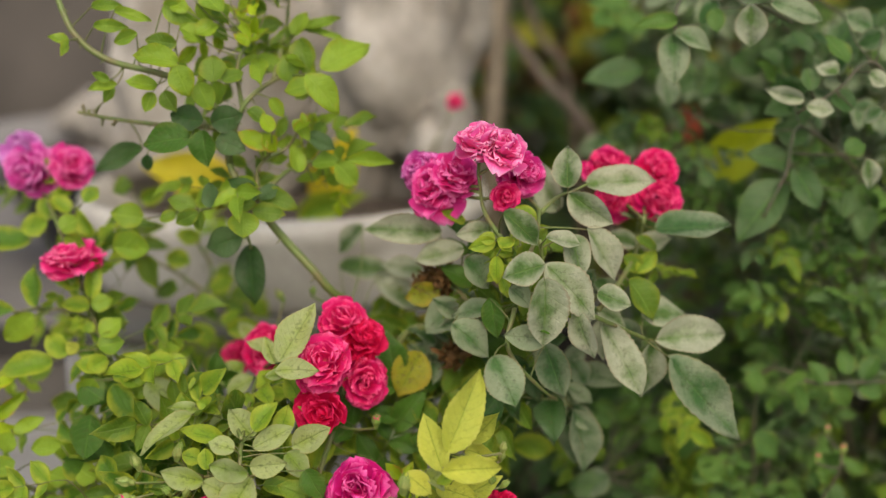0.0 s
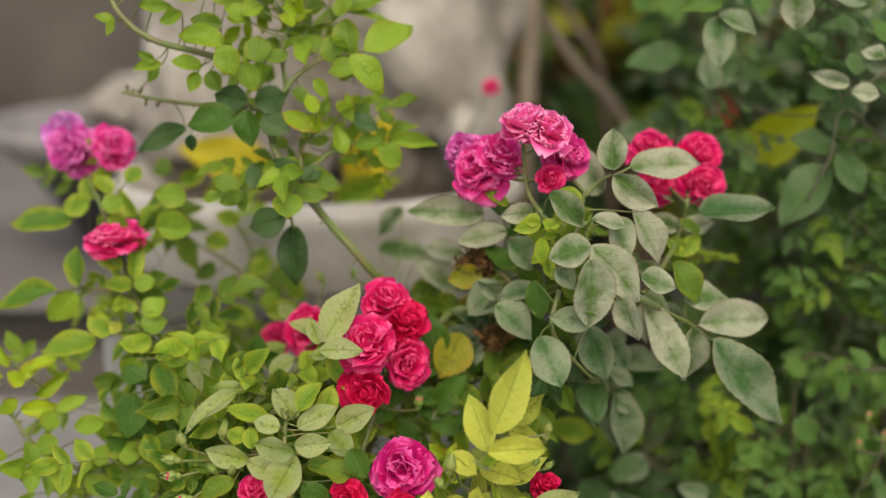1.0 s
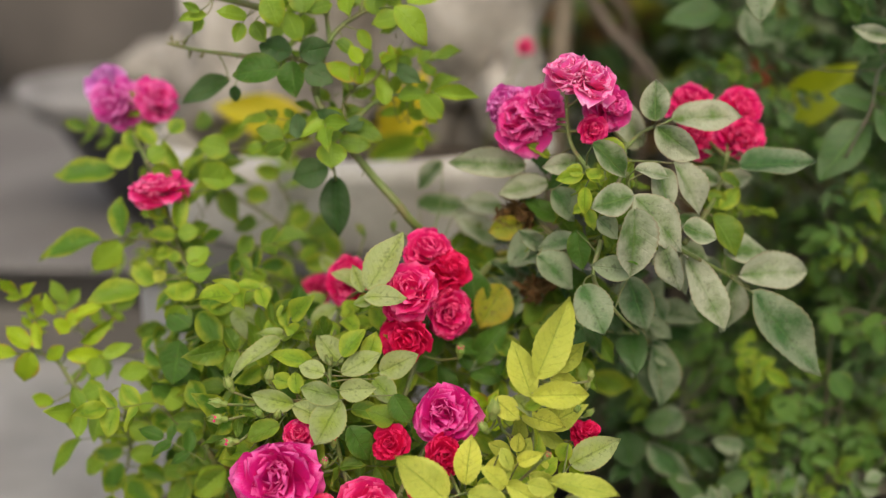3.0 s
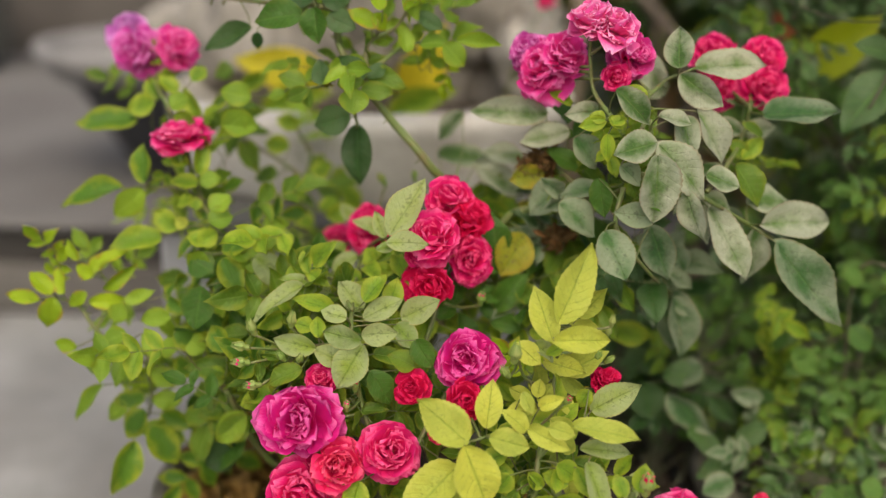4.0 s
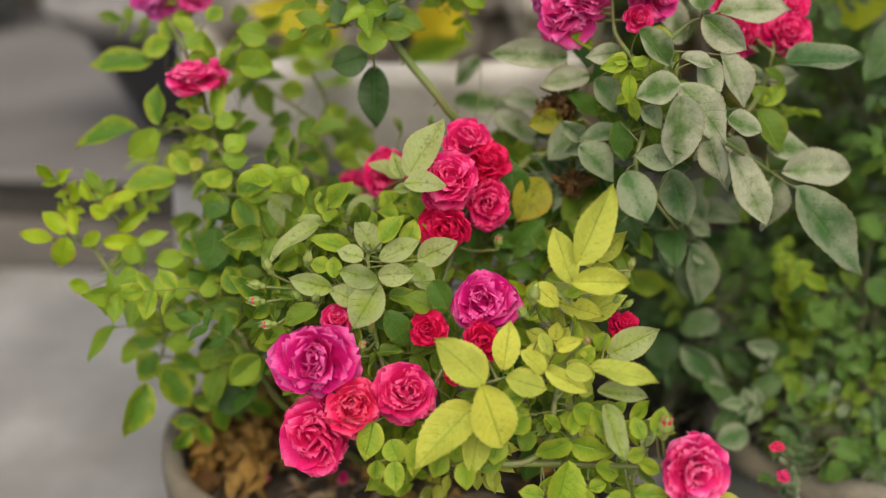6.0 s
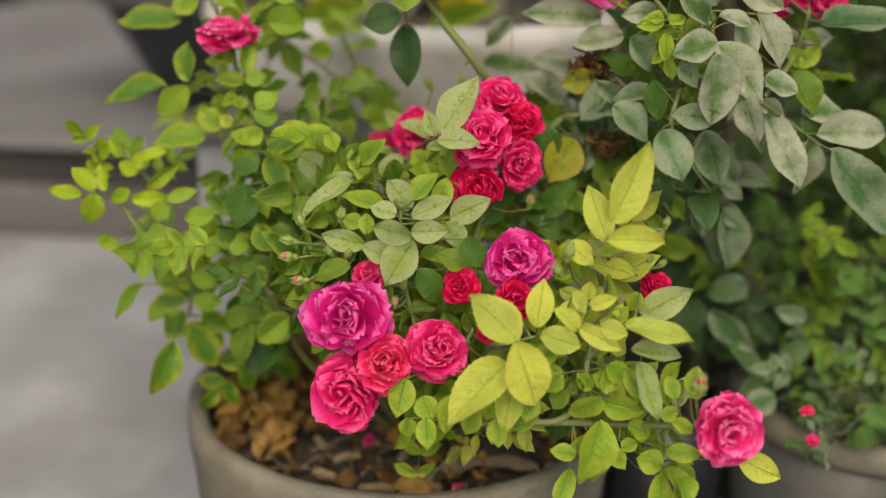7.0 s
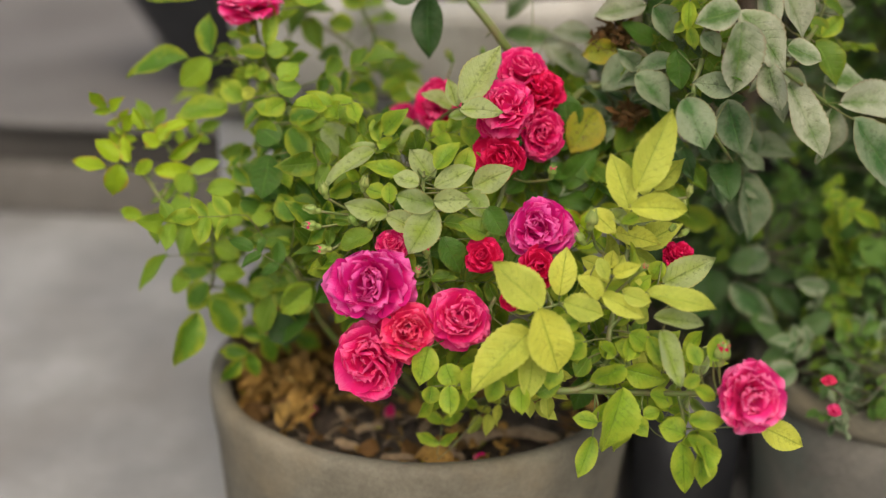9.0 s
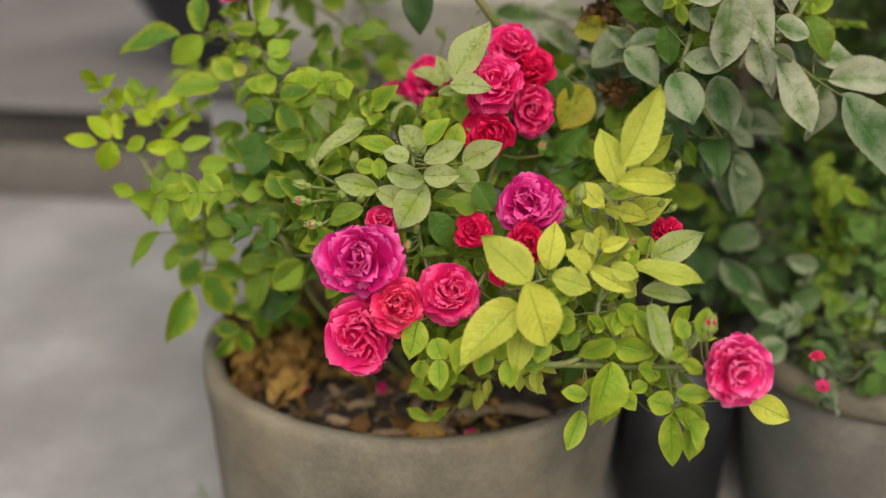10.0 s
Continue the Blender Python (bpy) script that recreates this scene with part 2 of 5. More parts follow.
FOOTING = mineral("footing_cement", (0.075, 0.070, 0.062), (0.130, 0.122, 0.110), 8.0, 0.9, 200.0, 0.4, (0.055, 0.048, 0.040))
EARTH = mineral("bed_earth", (0.050, 0.038, 0.026), (0.135, 0.105, 0.072), 40.0, 0.95, 300.0, 1.0, (0.030, 0.022, 0.015))
CHIP = mineral("bark_chip", (0.150, 0.105, 0.055), (0.300, 0.215, 0.125), 90.0, 0.9, 420.0, 0.8)
SOIL = mineral("potting_soil", (0.022, 0.016, 0.010), (0.080, 0.056, 0.034), 60.0, 0.95, 420.0, 1.0)
WALL = mineral("garden_wall", (0.061, 0.054, 0.046), (0.102, 0.089, 0.076), 3.0, 0.9, 90.0, 0.5, (0.041, 0.036, 0.031))
TROUGH = mineral("trough_cement", (0.054, 0.052, 0.045), (0.132, 0.124, 0.105), 13.0, 0.9, 200.0, 0.6, (0.052, 0.069, 0.057))
GREY_RIM = mineral("rim_grey", (0.184, 0.176, 0.168), (0.245, 0.235, 0.224), 10.0, 0.7, 200.0, 0.2, (0.143, 0.133, 0.122))
BLACK_PLASTIC = mineral("black_plastic", (0.008, 0.009, 0.011), (0.017, 0.018, 0.021), 12.0, 0.45, 300.0, 0.1)


# ---- builders ----
def mesh_of(name, bm, mat, smooth=True):
    me = bpy.data.meshes.new(name)
    bm.normal_update()
    bm.to_mesh(me)
    bm.free()
    me.materials.append(mat)
    if smooth:
        me.polygons.foreach_set("use_smooth", [True] * len(me.polygons))
    return me


def part(name, bm, mat, parent=None, label="", smooth=True):
    ob = new(name, mesh_of(name, bm, mat, smooth))
    if parent:
        ob.parent = parent
    return tagged(ob, label)


def thing(name, label, category, at=(0, 0, 0), group="", kind=""):
    ob = new(name)
    ob.location = at
    return tagged(ob, label, category, group, kind)


def tube(bm, pts, r0, r1, sides=7):
    rings = []
    pts = [Vector(p) for p in pts]
    for i, p in enumerate(pts):
        d = (pts[min(i + 1, len(pts) - 1)] - pts[max(i - 1, 0)]).normalized()
        a = d.cross(Vector((0.31, -0.4, 0.86))).normalized()
        b = d.cross(a)
        r = r0 + (r1 - r0) * i / (len(pts) - 1)
        rings.append([bm.verts.new(p + (a * math.cos(k * math.tau / sides) + b * math.sin(k * math.tau / sides)) * r) for k in range(sides)])
    for ra, rb in zip(rings, rings[1:]):
        for k in range(sides):
            bm.faces.new((ra[k], ra[(k + 1) % sides], rb[(k + 1) % sides], rb[k]))
    bm.faces.new(rings[0][::-1])
    bm.faces.new(rings[-1])


def spline(pts, per=6):
    """Points of a smooth curve through pts."""
    p = [Vector(q) for q in pts]
    p = [p[0] * 2 - p[1]] + p + [p[-1] * 2 - p[-2]]
    out = []
    for a, b, c, d in zip(p, p[1:], p[2:], p[3:]):
        for k in range(per):
            t = k / per
            out.append(0.5 * (2 * b + (c - a) * t + (2 * a - 5 * b + 4 * c - d) * t * t + (3 * b - a - 3 * c + d) * t ** 3))
    return out + [p[-2]]


def lathe(bm, profile, sides=64, sx=1.0, sy=1.0, wobble=0.0, closed=False):
    """Turn a profile of (radius, z) round the z axis."""
    rings = []
    for r, z in profile:
        if r < 1e-5:
            rings.append([bm.verts.new((0, 0, z))])
            continue
        ring = []
        for k in range(sides):
            a = k * math.tau / sides
            w = 1 + wobble * noise.noise(Vector((math.cos(a) * 2, math.sin(a) * 2, z * 9)))
            ring.append(bm.verts.new((r * sx * w * math.cos(a), r * sy * w * math.sin(a), z + wobble * 0.05 * noise.noise(Vector((math.cos(a) * 3, math.sin(a) * 3, 4))))))
        rings.append(ring)
    for ra, rb in zip(rings, rings[1:]):
        for k in range(sides):
            q = (k + 1) % sides
            if len(ra) == 1:
                bm.faces.new((ra[0], rb[q], rb[k]))
            elif len(rb) == 1:
                bm.faces.new((ra[k], ra[q], rb[0]))
            else:
                bm.faces.new((ra[k], ra[q], rb[q], rb[k]))
    return bm


def box(bm, x0, x1, y0, y1, z0, z1, bevel=0.004, cuts=0):
    made = bmesh.ops.create_cube(bm, size=1.0)["verts"]
    for v in made:
        v.co = Vector((x0 + (v.co.x + 0.5) * (x1 - x0), y0 + (v.co.y + 0.5) * (y1 - y0), z0 + (v.co.z + 0.5) * (z1 - z0)))
    edges = list({e for v in made for e in v.link_edges})
    if bevel:
        bmesh.ops.bevel(bm, geom=edges, offset=bevel, segments=2, affect="EDGES", profile=0.7)
    return bm


def blade(variant, nl=24, crumple=1.0, point=0.75):
    """Vertices, faces and UVs of one leaflet: unit length along +y, unit width, folded, curled and toothed."""
    rng = random.Random(variant)
    fold, curl, twist = rng.uniform(0.07, 0.24), rng.uniform(-0.10, 0.26), rng.uniform(-0.25, 0.25)
    peak, wave = rng.uniform(0.84, 1.0), rng.uniform(0, 6)
    fold, curl, twist = fold * crumple, curl * crumple, twist * crumple
    co, uv, faces = [], [], []
    cross = (-1, -0.55, 0, 0.55, 1)
    for i in range(nl + 1):
        s = i / nl
        half = 0.5 * math.sin(math.pi * s ** peak) ** (0.62 if s ** peak < 0.5 else point) if 0 < i < nl else 0.012
        for v in cross:
            tooth = 1 + (0.032 if i % 2 else -0.020) * (abs(v) == 1 and 0 < i < nl)
            x = v * half * tooth
            y = s - (0.03 * abs(v) if abs(v) == 1 else 0)
            z = fold * abs(x) * 1.6 - curl * s * s + 0.045 * crumple * math.sin(wave + s * 8 + v * 2.5) * abs(v) - 0.012 * abs(math.sin(s * 19)) * (1 - abs(v)) + twist * x * s
            co.append((x, y, z))
            uv.append((s, 0.5 + v * 0.5))
    for i in range(nl):
        for j in range(4):
            a = i * 5 + j
            faces.append((a, a + 1, a + 6, a + 5))
    return co, faces, uv


BLADES = [blade(k) for k in range(9)] + [blade(k, 16, 2.4) for k in range(60, 67)]
SMALL = [blade(k + 40, 16, 1.3, 0.98) for k in range(6)]


def blade_mesh(name, pieces, mat):
    """One mesh of leaflets: pieces are (blade, matrix)."""
    co, faces, uvs = [], [], []
    for (c, f, u), m in pieces:
        n = len(co)
        co += [tuple(m @ Vector(p)) for p in c] if m else c
        faces += [tuple(i + n for i in q) for q in f]
        uvs += u
    me = bpy.data.meshes.new(name)
    me.from_pydata(co, [], faces)
    layer = me.uv_layers.new(name="UVMap")
    loop = np.empty(len(me.loops), dtype=np.int32)
    me.loops.foreach_get("vertex_index", loop)
    layer.data.foreach_set("uv", np.array(uvs, dtype=np.float32)[loop].ravel())
    me.polygons.foreach_set("use_smooth", [True] * len(me.polygons))
    me.materials.append(mat)
    return me


LEAF_MESH = {}


def leaf_mesh(look_name, k):
    if (look_name, k) not in LEAF_MESH:
        LEAF_MESH[look_name, k] = blade_mesh("leaf", [(BLADES[k], None)], LEAF[look_name])
    return LEAF_MESH[look_name, k]


def leaf_matrix(base, tip, width, normal):
    base, tip = Vector(base), Vector(tip)
    y = tip - base
    length = y.length
    y.normalize()
    x = y.cross(Vector(normal)).normalized()
    z = x.cross(y)
    m = Matrix((x * width, y * length, z * length)).transposed().to_4x4()
    m.translation = base
    return m


PETALS = []
for variant in range(10):
    rng = random.Random(variant + 90)
    n, wide, cup, flare, ruffle, ph = 9, rng.uniform(0.90, 1.20), rng.uniform(0.30, 0.80), rng.uniform(-0.34, 0.22), rng.uniform(0.04, 0.10), rng.uniform(0, 6)
    notch, recurve = rng.uniform(0.0, 0.08), rng.uniform(0.5, 1.6)
    co, uv, faces = [], [], []
    for i in range(n + 1):
        s = i / n
        half = wide * (0.15 + 0.36 * math.sin(min(1.0, s * 1.12) * math.pi * 0.56)) * (1 - (max(0, s - 0.50) / 0.510) ** 2.8) ** 0.42
        for j in range(11):
            v = (j - 5) / 5
            y = v * half
            z = s * (1 - 0.08 * v * v - notch * math.exp(-(v * 3) ** 2) * s)
            rim = max(0.0, s - 0.62)
            x = -cup * y * y * 1.6 + flare * s * s + 0.13 * math.sin(s * 3.1) + recurve * rim * rim + ruffle * s * s * math.sin(v * 5.2 + ph) * (1 - 0.35 * v * v)
            co.append((x, y, z - 0.5 * recurve * rim * rim))
            uv.append((s, 0.5 + v * 0.5))
    for i in range(n):
        for j in range(10):
            a = i * 11 + j
            faces.append((a, a + 1, a + 12, a + 11))
    PETALS.append((co, faces, uv))
PETAL_MESH = {}


def petal_mesh(colour, k):
    if (colour, k) not in PETAL_MESH:
        PETAL_MESH[colour, k] = blade_mesh("petal", [(PETALS[k], None)], PETAL[colour])
    return PETAL_MESH[colour, k]


SAMPLES = []      # (place, index of the cane)
CANES = []        # [smooth points, thick, thin, twigs]


def cane(pts, thick, thin):
    s = spline(pts)
    CANES.append([s, thick, thin, []])
    SAMPLES.extend((p, len(CANES) - 1) for p in s[2:])


def tie(place, towards, thick=0.0007, thin=0.0005):
    """A petiole or flower stalk from the nearest cane to a place, arriving along a direction."""
    place = Vector(place)
    p, k = min(SAMPLES, key=lambda q: (q[0] - place).length + 0.4 * max(0, q[0].z - place.z))
    gap = (p - place).length
    mid = (p + place) / 2 - Vector(towards) * gap * 0.06 + Vector((0, 0.002, -0.04 * gap))
    CANES[k][3].append((spline([p, mid, place], 4), thick, thin))


LEAF_RNG = random.Random(7)


def leaves(parent, look_name, rows):
    for bx, by, bz, tx, ty, tz, width in rows:
        base, tip = Vector((bx, by, bz)), Vector((tx, ty, tz))
        base, tip = base.lerp(tip, -0.03), tip.lerp(base, -0.07)
        n = Vector((LEAF_RNG.gauss(0, 0.40), -0.85 + LEAF_RNG.gauss(0, 0.15), 0.55 + LEAF_RNG.gauss(0, 0.32)))
        along = (tip - base).normalized()
        n = (n - along * n.dot(along)).normalized()
        if n.dot(Vector((0, -0.93, 0.36))) < 0.80:
            n += Vector((0, -0.93, 0.36))
        ob = new("leaf", leaf_mesh(look_name, LEAF_RNG.randrange(9)))
        ob.parent = parent
        ob.matrix_local = leaf_matrix(base, tip, width * 1.05, n)
        tie(base, (tip - base).normalized())


FLOWER_RNG = random.Random(21)
CALYX = {}


def rose(parent, at, size, colour, yaw, up, spread, flat=1.0):
    rng = FLOWER_RNG
    a, e = radians(yaw + rng.uniform(-12, 12)), radians(18 + up + rng.uniform(-5, 12))
    axis = Vector((math.sin(a) * math.cos(e), -math.cos(a) * math.cos(e), math.sin(e)))
    base = Vector(at) - axis * size * 0.20
    turn = axis.to_track_quat("Z", "Y").to_matrix().to_4x4()
    if "mesh" not in CALYX:
        bm = bmesh.new()
        lathe(bm, [(0, -0.16), (0.05, -0.155), (0.075, -0.10), (0.06, -0.03), (0.085, 0.0), (0.0, 0.02)], 10)
        for k in range(5):
            q = k * math.tau / 5
            d, s = Vector((math.cos(q), math.sin(q), 0)), Vector((-math.sin(q), math.cos(q), 0))
            rows = [[bm.verts.new(d * (0.05 + 0.28 * t) + s * w * 0.07 * (1 - t) + Vector((0, 0, -0.02 - 0.10 * t * t + 0.02 * abs(w)))) for w in (-1, 0, 1)] for t in (0, 0.35, 0.7, 1.0)]
            for ra, rb in zip(rows, rows[1:]):
                for j in range(2):
                    bm.faces.new((ra[j], ra[j + 1], rb[j + 1], rb[j]))
        CALYX["mesh"] = mesh_of("flower", bm, SEPAL)
    flower = new("flower", CALYX["mesh"])
    flower.parent = parent
    flower.matrix_local = Matrix.Translation(base) @ turn @ Matrix.Diagonal((size, size, size * flat, 1))
    tagged(flower, {"lilac": "faded lilac-pink rose bloom", "violet": "violet-pink rose bloom", "magenta": "magenta-pink double rose bloom", "orchid": "orchid-pink ruffled rose bloom", "light": "light pink ruffled rose bloom",
                    "red": "deep red-pink rose bloom", "pinkred": "coral-red rose bloom", "pink": "bright pink double rose bloom", "hot": "hot pink rose bloom", "rosy": "rosy pink double rose bloom with pale rims"}[colour])
    whorls = [(6, 100, 0.48), (7, 86, 0.52), (8, 72, 0.53), (8, 58, 0.51), (8, 45, 0.48), (7, 33, 0.45), (6, 22, 0.42), (4, 10, 0.38)]
    lean, shift_x, shift_y = rng.uniform(0, 360), rng.uniform(-0.06, 0.06), rng.uniform(-0.06, 0.06)
    for w, (count, tilt, length) in enumerate(whorls):
        start = rng.uniform(0, 360)
        for k in range(count):
            q = start + 360 * k / count + rng.uniform(-20, 20)
            size_k = length * rng.uniform(0.78, 1.16) * (1 + 0.05 * math.cos(radians(q - lean)) + 0.07 * math.sin(radians(2 * q + lean)))
            m = pose(shift_x * w / 7, shift_y * w / 7, 0.012 * w, 0, 0, q) @ pose(0, 0, 0, 0, tilt * spread + rng.uniform(-17, 17), 0) @ pose(0, 0, 0, rng.uniform(-14, 14), 0, rng.uniform(-32, 32))
            petal = new("petal", petal_mesh(colour, rng.randrange(10)))
            petal.parent = flower
            petal.matrix_local = m @ Matrix.Diagonal((size_k, size_k * (1.0 if w < 4 else 0.85), size_k, 1))
    tie(base - axis * size * 0.15, axis, 0.0014, 0.0012)


def bud(parent, at, size, tip_colour, direction=(0.1, -0.2, 1)):
    d = Vector(direction).normalized()
    turn = d.to_track_quat("Z", "Y").to_matrix().to_4x4()
    bm = bmesh.new()
    lathe(bm, [(0, -0.5), (0.20, -0.46), (0.30, -0.25), (0.26, 0.0), (0.36, 0.12), (0.40, 0.36), (0.32, 0.66), (0.15, 0.98), (0, 1.08)], 12, wobble=0.12)
    for k in range(5):
        c, n = math.cos(k * math.tau / 5 + 0.3), math.sin(k * math.tau / 5 + 0.3)
        tube(bm, [(c * 0.34, n * 0.34, 0.15), (c * 0.42, n * 0.42, 0.5), (c * 0.27, n * 0.27, 0.95), (c * 0.20, n * 0.20, 1.30)], 0.11, 0.02, 5)
    b = part("bud", bm, SEPAL, parent, "closed green rose bud")
    b.matrix_local = Matrix.Translation(at) @ turn @ Matrix.Scale(size, 4)
    if tip_colour:
        for k in range(5):
            p = new("petal", petal_mesh(tip_colour, k))
            p.parent = b
            p.matrix_local = pose(0, 0, 0.1, 0, 0, 72 * k) @ pose(0.05, 0, 0, 0, 12, 0) @ Matrix.Diagonal((0.8, 0.62, 0.98, 1))
    tie(Vector(at) - d * size * 0.5, d, 0.0011, 0.001)


def finish_canes(parent, first, mat):
    """Build each cane with its stalks and thorns as one part."""
    rng = random.Random(4)
    for pts, thick, thin, twigs in CANES[first:]:
        bm = bmesh.new()
        tube(bm, pts, thick, thin, 9)
        for tp, a, b in twigs:
            tube(bm, tp, a, b, 5)
        for k in range(4, len(pts) - 1, 5):
            d = Vector((rng.uniform(-1, 1), rng.uniform(-1, 1), rng.uniform(-0.6, 0.2))).normalized()
            r = thick + (thin - thick) * k / len(pts)
            tube(bm, [pts[k] + d * r * 0.6, pts[k] + d * (r + 0.002), pts[k] + d * (r + 0.0045) - Vector((0, 0, 0.001))], 0.0011, 0.0002, 5)
        part("cane", bm, mat, parent)


def withered(parent, at, size, seed, look_name="dry"):
    """A spent bloom: a loose knot of shrivelled brown sepals and petals."""
    rng = random.Random(seed)
    rows = []
    for k in range(40):
        d = Vector((rng.gauss(0, 1), rng.gauss(0, 1), rng.gauss(0, 1))).normalized()
        s = Vector(at) + d * size * rng.uniform(0.0, 0.35)
        d = (d + Vector((rng.gauss(0, 0.6), rng.gauss(0, 0.6), rng.gauss(-0.3, 0.6)))).normalized()
        ln = size * rng.uniform(0.25, 0.6)
        rows.append((BLADES[9 + rng.randrange(7)], leaf_matrix(s, s + d * ln, ln * rng.uniform(0.2, 0.6), (rng.gauss(0, 1), rng.gauss(0, 1), rng.gauss(0, 1)))))
    ob = new("withered_bloom", blade_mesh("withered_bloom", rows, SPRAY[look_name]))
    ob.parent = parent
    tagged(ob, "shrivelled brown spent bloom")
    tie(at, (0, 0, 1))


SPRAY_BITS = {}


def sprig(at, spread, count, looks, size):
    """Small five-leaflet leaves scattered loosely round a place inside the bush."""
    rng = random.Random(round(at[0] * 1e4) * 7 + round(at[2] * 1e4))
    for k in range(count):
        p = Vector(at) + Vector((rng.gauss(0, 0.55), max(-0.1, rng.gauss(0.15, 0.45)), rng.gauss(0, 0.55))) * spread
        d = Vector((rng.gauss(0, 1), rng.gauss(-0.3, 0.6), rng.gauss(0.1, 0.8))).normalized()
        n = Vector((rng.gauss(0, 0.35), -0.75 + rng.gauss(0, 0.25), 0.6 + rng.gauss(0, 0.3))).normalized()
        side = d.cross(n).normalized()
        s = size * rng.uniform(0.8, 1.3)
        tip = p + d * s * 1.7
        look_name = rng.choice(looks.split())
        for along, turn in ((1.0, 0), (0.8, 1), (0.8, -1), (0.35, 1), (0.35, -1)):
            b = p.lerp(tip, along)
            way = (d * (1.0 if not turn else 0.5) + side * turn * 0.9 + Vector((0, 0, rng.uniform(-0.25, 0.05)))).normalized()
            ln = s * rng.uniform(0.85, 1.15) * (1.15 if not turn else 0.9)
            SPRAY_BITS.setdefault(look_name, []).append((SMALL[rng.randrange(6)], leaf_matrix(b, b + way * ln, ln * rng.uniform(0.48, 0.60), n + Vector((rng.gauss(0, 0.25), rng.gauss(0, 0.2), rng.gauss(0, 0.2))))))
        q, c = min(SAMPLES, key=lambda w: (w[0] - p).length)
        CANES[c][3].append((spline([q, q.lerp(p, 0.5) - Vector((0, 0, 0.003)), p, p.lerp(tip, 0.5), tip], 2), 0.00055, 0.0003))


def finish_sprigs(parent):
    for look_name, rows in SPRAY_BITS.items():
        ob = new("foliage", blade_mesh("foliage", rows, SPRAY[look_name]))
        ob.parent = parent
        tagged(ob, kind="stuff")


# ---- ground, step and walls ----
def ground_z(y):
    """The yard is level at the platform and falls gently towards the pots."""
    return -0.07 * min(1.0, max(0.0, (1.66 - y) / 0.80))


bm = bmesh.new()
bmesh.ops.create_grid(bm, x_segments=2, y_segments=600, size=60)
for v in bm.verts:
    v.co.z = ground_z(v.co.y)
tagged(part("ground", bm, CEMENT), "light grey worn cement yard floor, sloping gently", "ground", kind="structure")
step = thing("raised_platform", "grey cement platform edge with a dark brown riser, shade in its colour", "platform", kind="structure")
bm = bmesh.new()
for y, z in ((1.660, 0.149), (1.668, 0.156), (1.70, 0.1605), (1.78, 0.166), (1.92, 0.170), (4.6, 0.170), (4.6, 0.145), (1.662, 0.145)):
    bm.verts.new((-4, y, z))
bm.verts.ensure_lookup_table()
ring = bm.faces.new(bm.verts[:])
for e in bmesh.ops.extrude_face_region(bm, geom=[ring])["geom"]:
    if isinstance(e, bmesh.types.BMVert):
        e.co.x = 4
bmesh.ops.recalc_face_normals(bm, faces=bm.faces)
part("slab", bm, SLAB, step, smooth=False)
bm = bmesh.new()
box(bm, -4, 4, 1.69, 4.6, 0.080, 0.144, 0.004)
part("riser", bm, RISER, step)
bm = bmesh.new()
box(bm, -4, 4, 1.682, 4.6, 0.0, 0.080, 0.006)
part("footing", bm, FOOTING, step)
bm = bmesh.new()
box(bm, -5, 5, 3.4, 3.6, 0.170, 2.4, 0.01)
tagged(part("wall_north", bm, WALL), "dark brown weathered garden wall", "wall", kind="structure")

# ---- cement pot with soil and dry leaves ----
PX, PY, PZ, SOIL_Z = -0.151, 0.923, 0.133, 0.094
pot = thing("flower_pot", "round grey-brown cement pot with a worn thick rim", "pot", (PX, PY, 0))
bm = bmesh.new()
lathe(bm, [(0, -0.07), (0.166, -0.07), (0.171, -0.062), (0.180, 0.02), (0.1865, 0.085), (0.189, 0.100), (0.1905, 0.114), (0.191, PZ - 0.010), (0.190, PZ - 0.003), (0.1855, PZ), (0.178, PZ - 0.001),
           (0.173, PZ - 0.006), (0.171, 0.09), (0.162, 0.03), (0, 0.03)], 96, wobble=0.016)
part("body", bm, POT_CEMENT, pot)
bm = bmesh.new()
rings = []
for i in range(41):
    r = 0.172 * i / 40
    n_k = 120 if i else 1
    ring = []
    for k in range(n_k):
        x, y = r * math.cos(k * math.tau / n_k), r * math.sin(k * math.tau / n_k)
        lump = 0.010 * noise.noise(Vector((x * 28, y * 28, 2))) + 0.006 * noise.noise(Vector((x * 90, y * 90, 5))) + 0.0055 * abs(noise.noise(Vector((x * 190, y * 190, 8)))) + 0.003 * noise.noise(Vector((x * 380, y * 380, 1)))
        ring.append(bm.verts.new((x, y, SOIL_Z + lump)))
    rings.append(ring)
for ra, rb in zip(rings, rings[1:]):
    for k in range(120):
        q = (k + 1) % 120
        if len(ra) == 1:
            bm.faces.new((ra[0], rb[k], rb[q]))
        else:
            bm.faces.new((ra[k], rb[k], rb[q], ra[q]))
part("soil", bm, SOIL, pot, "dark crumbly potting soil")
rng = random.Random(12)
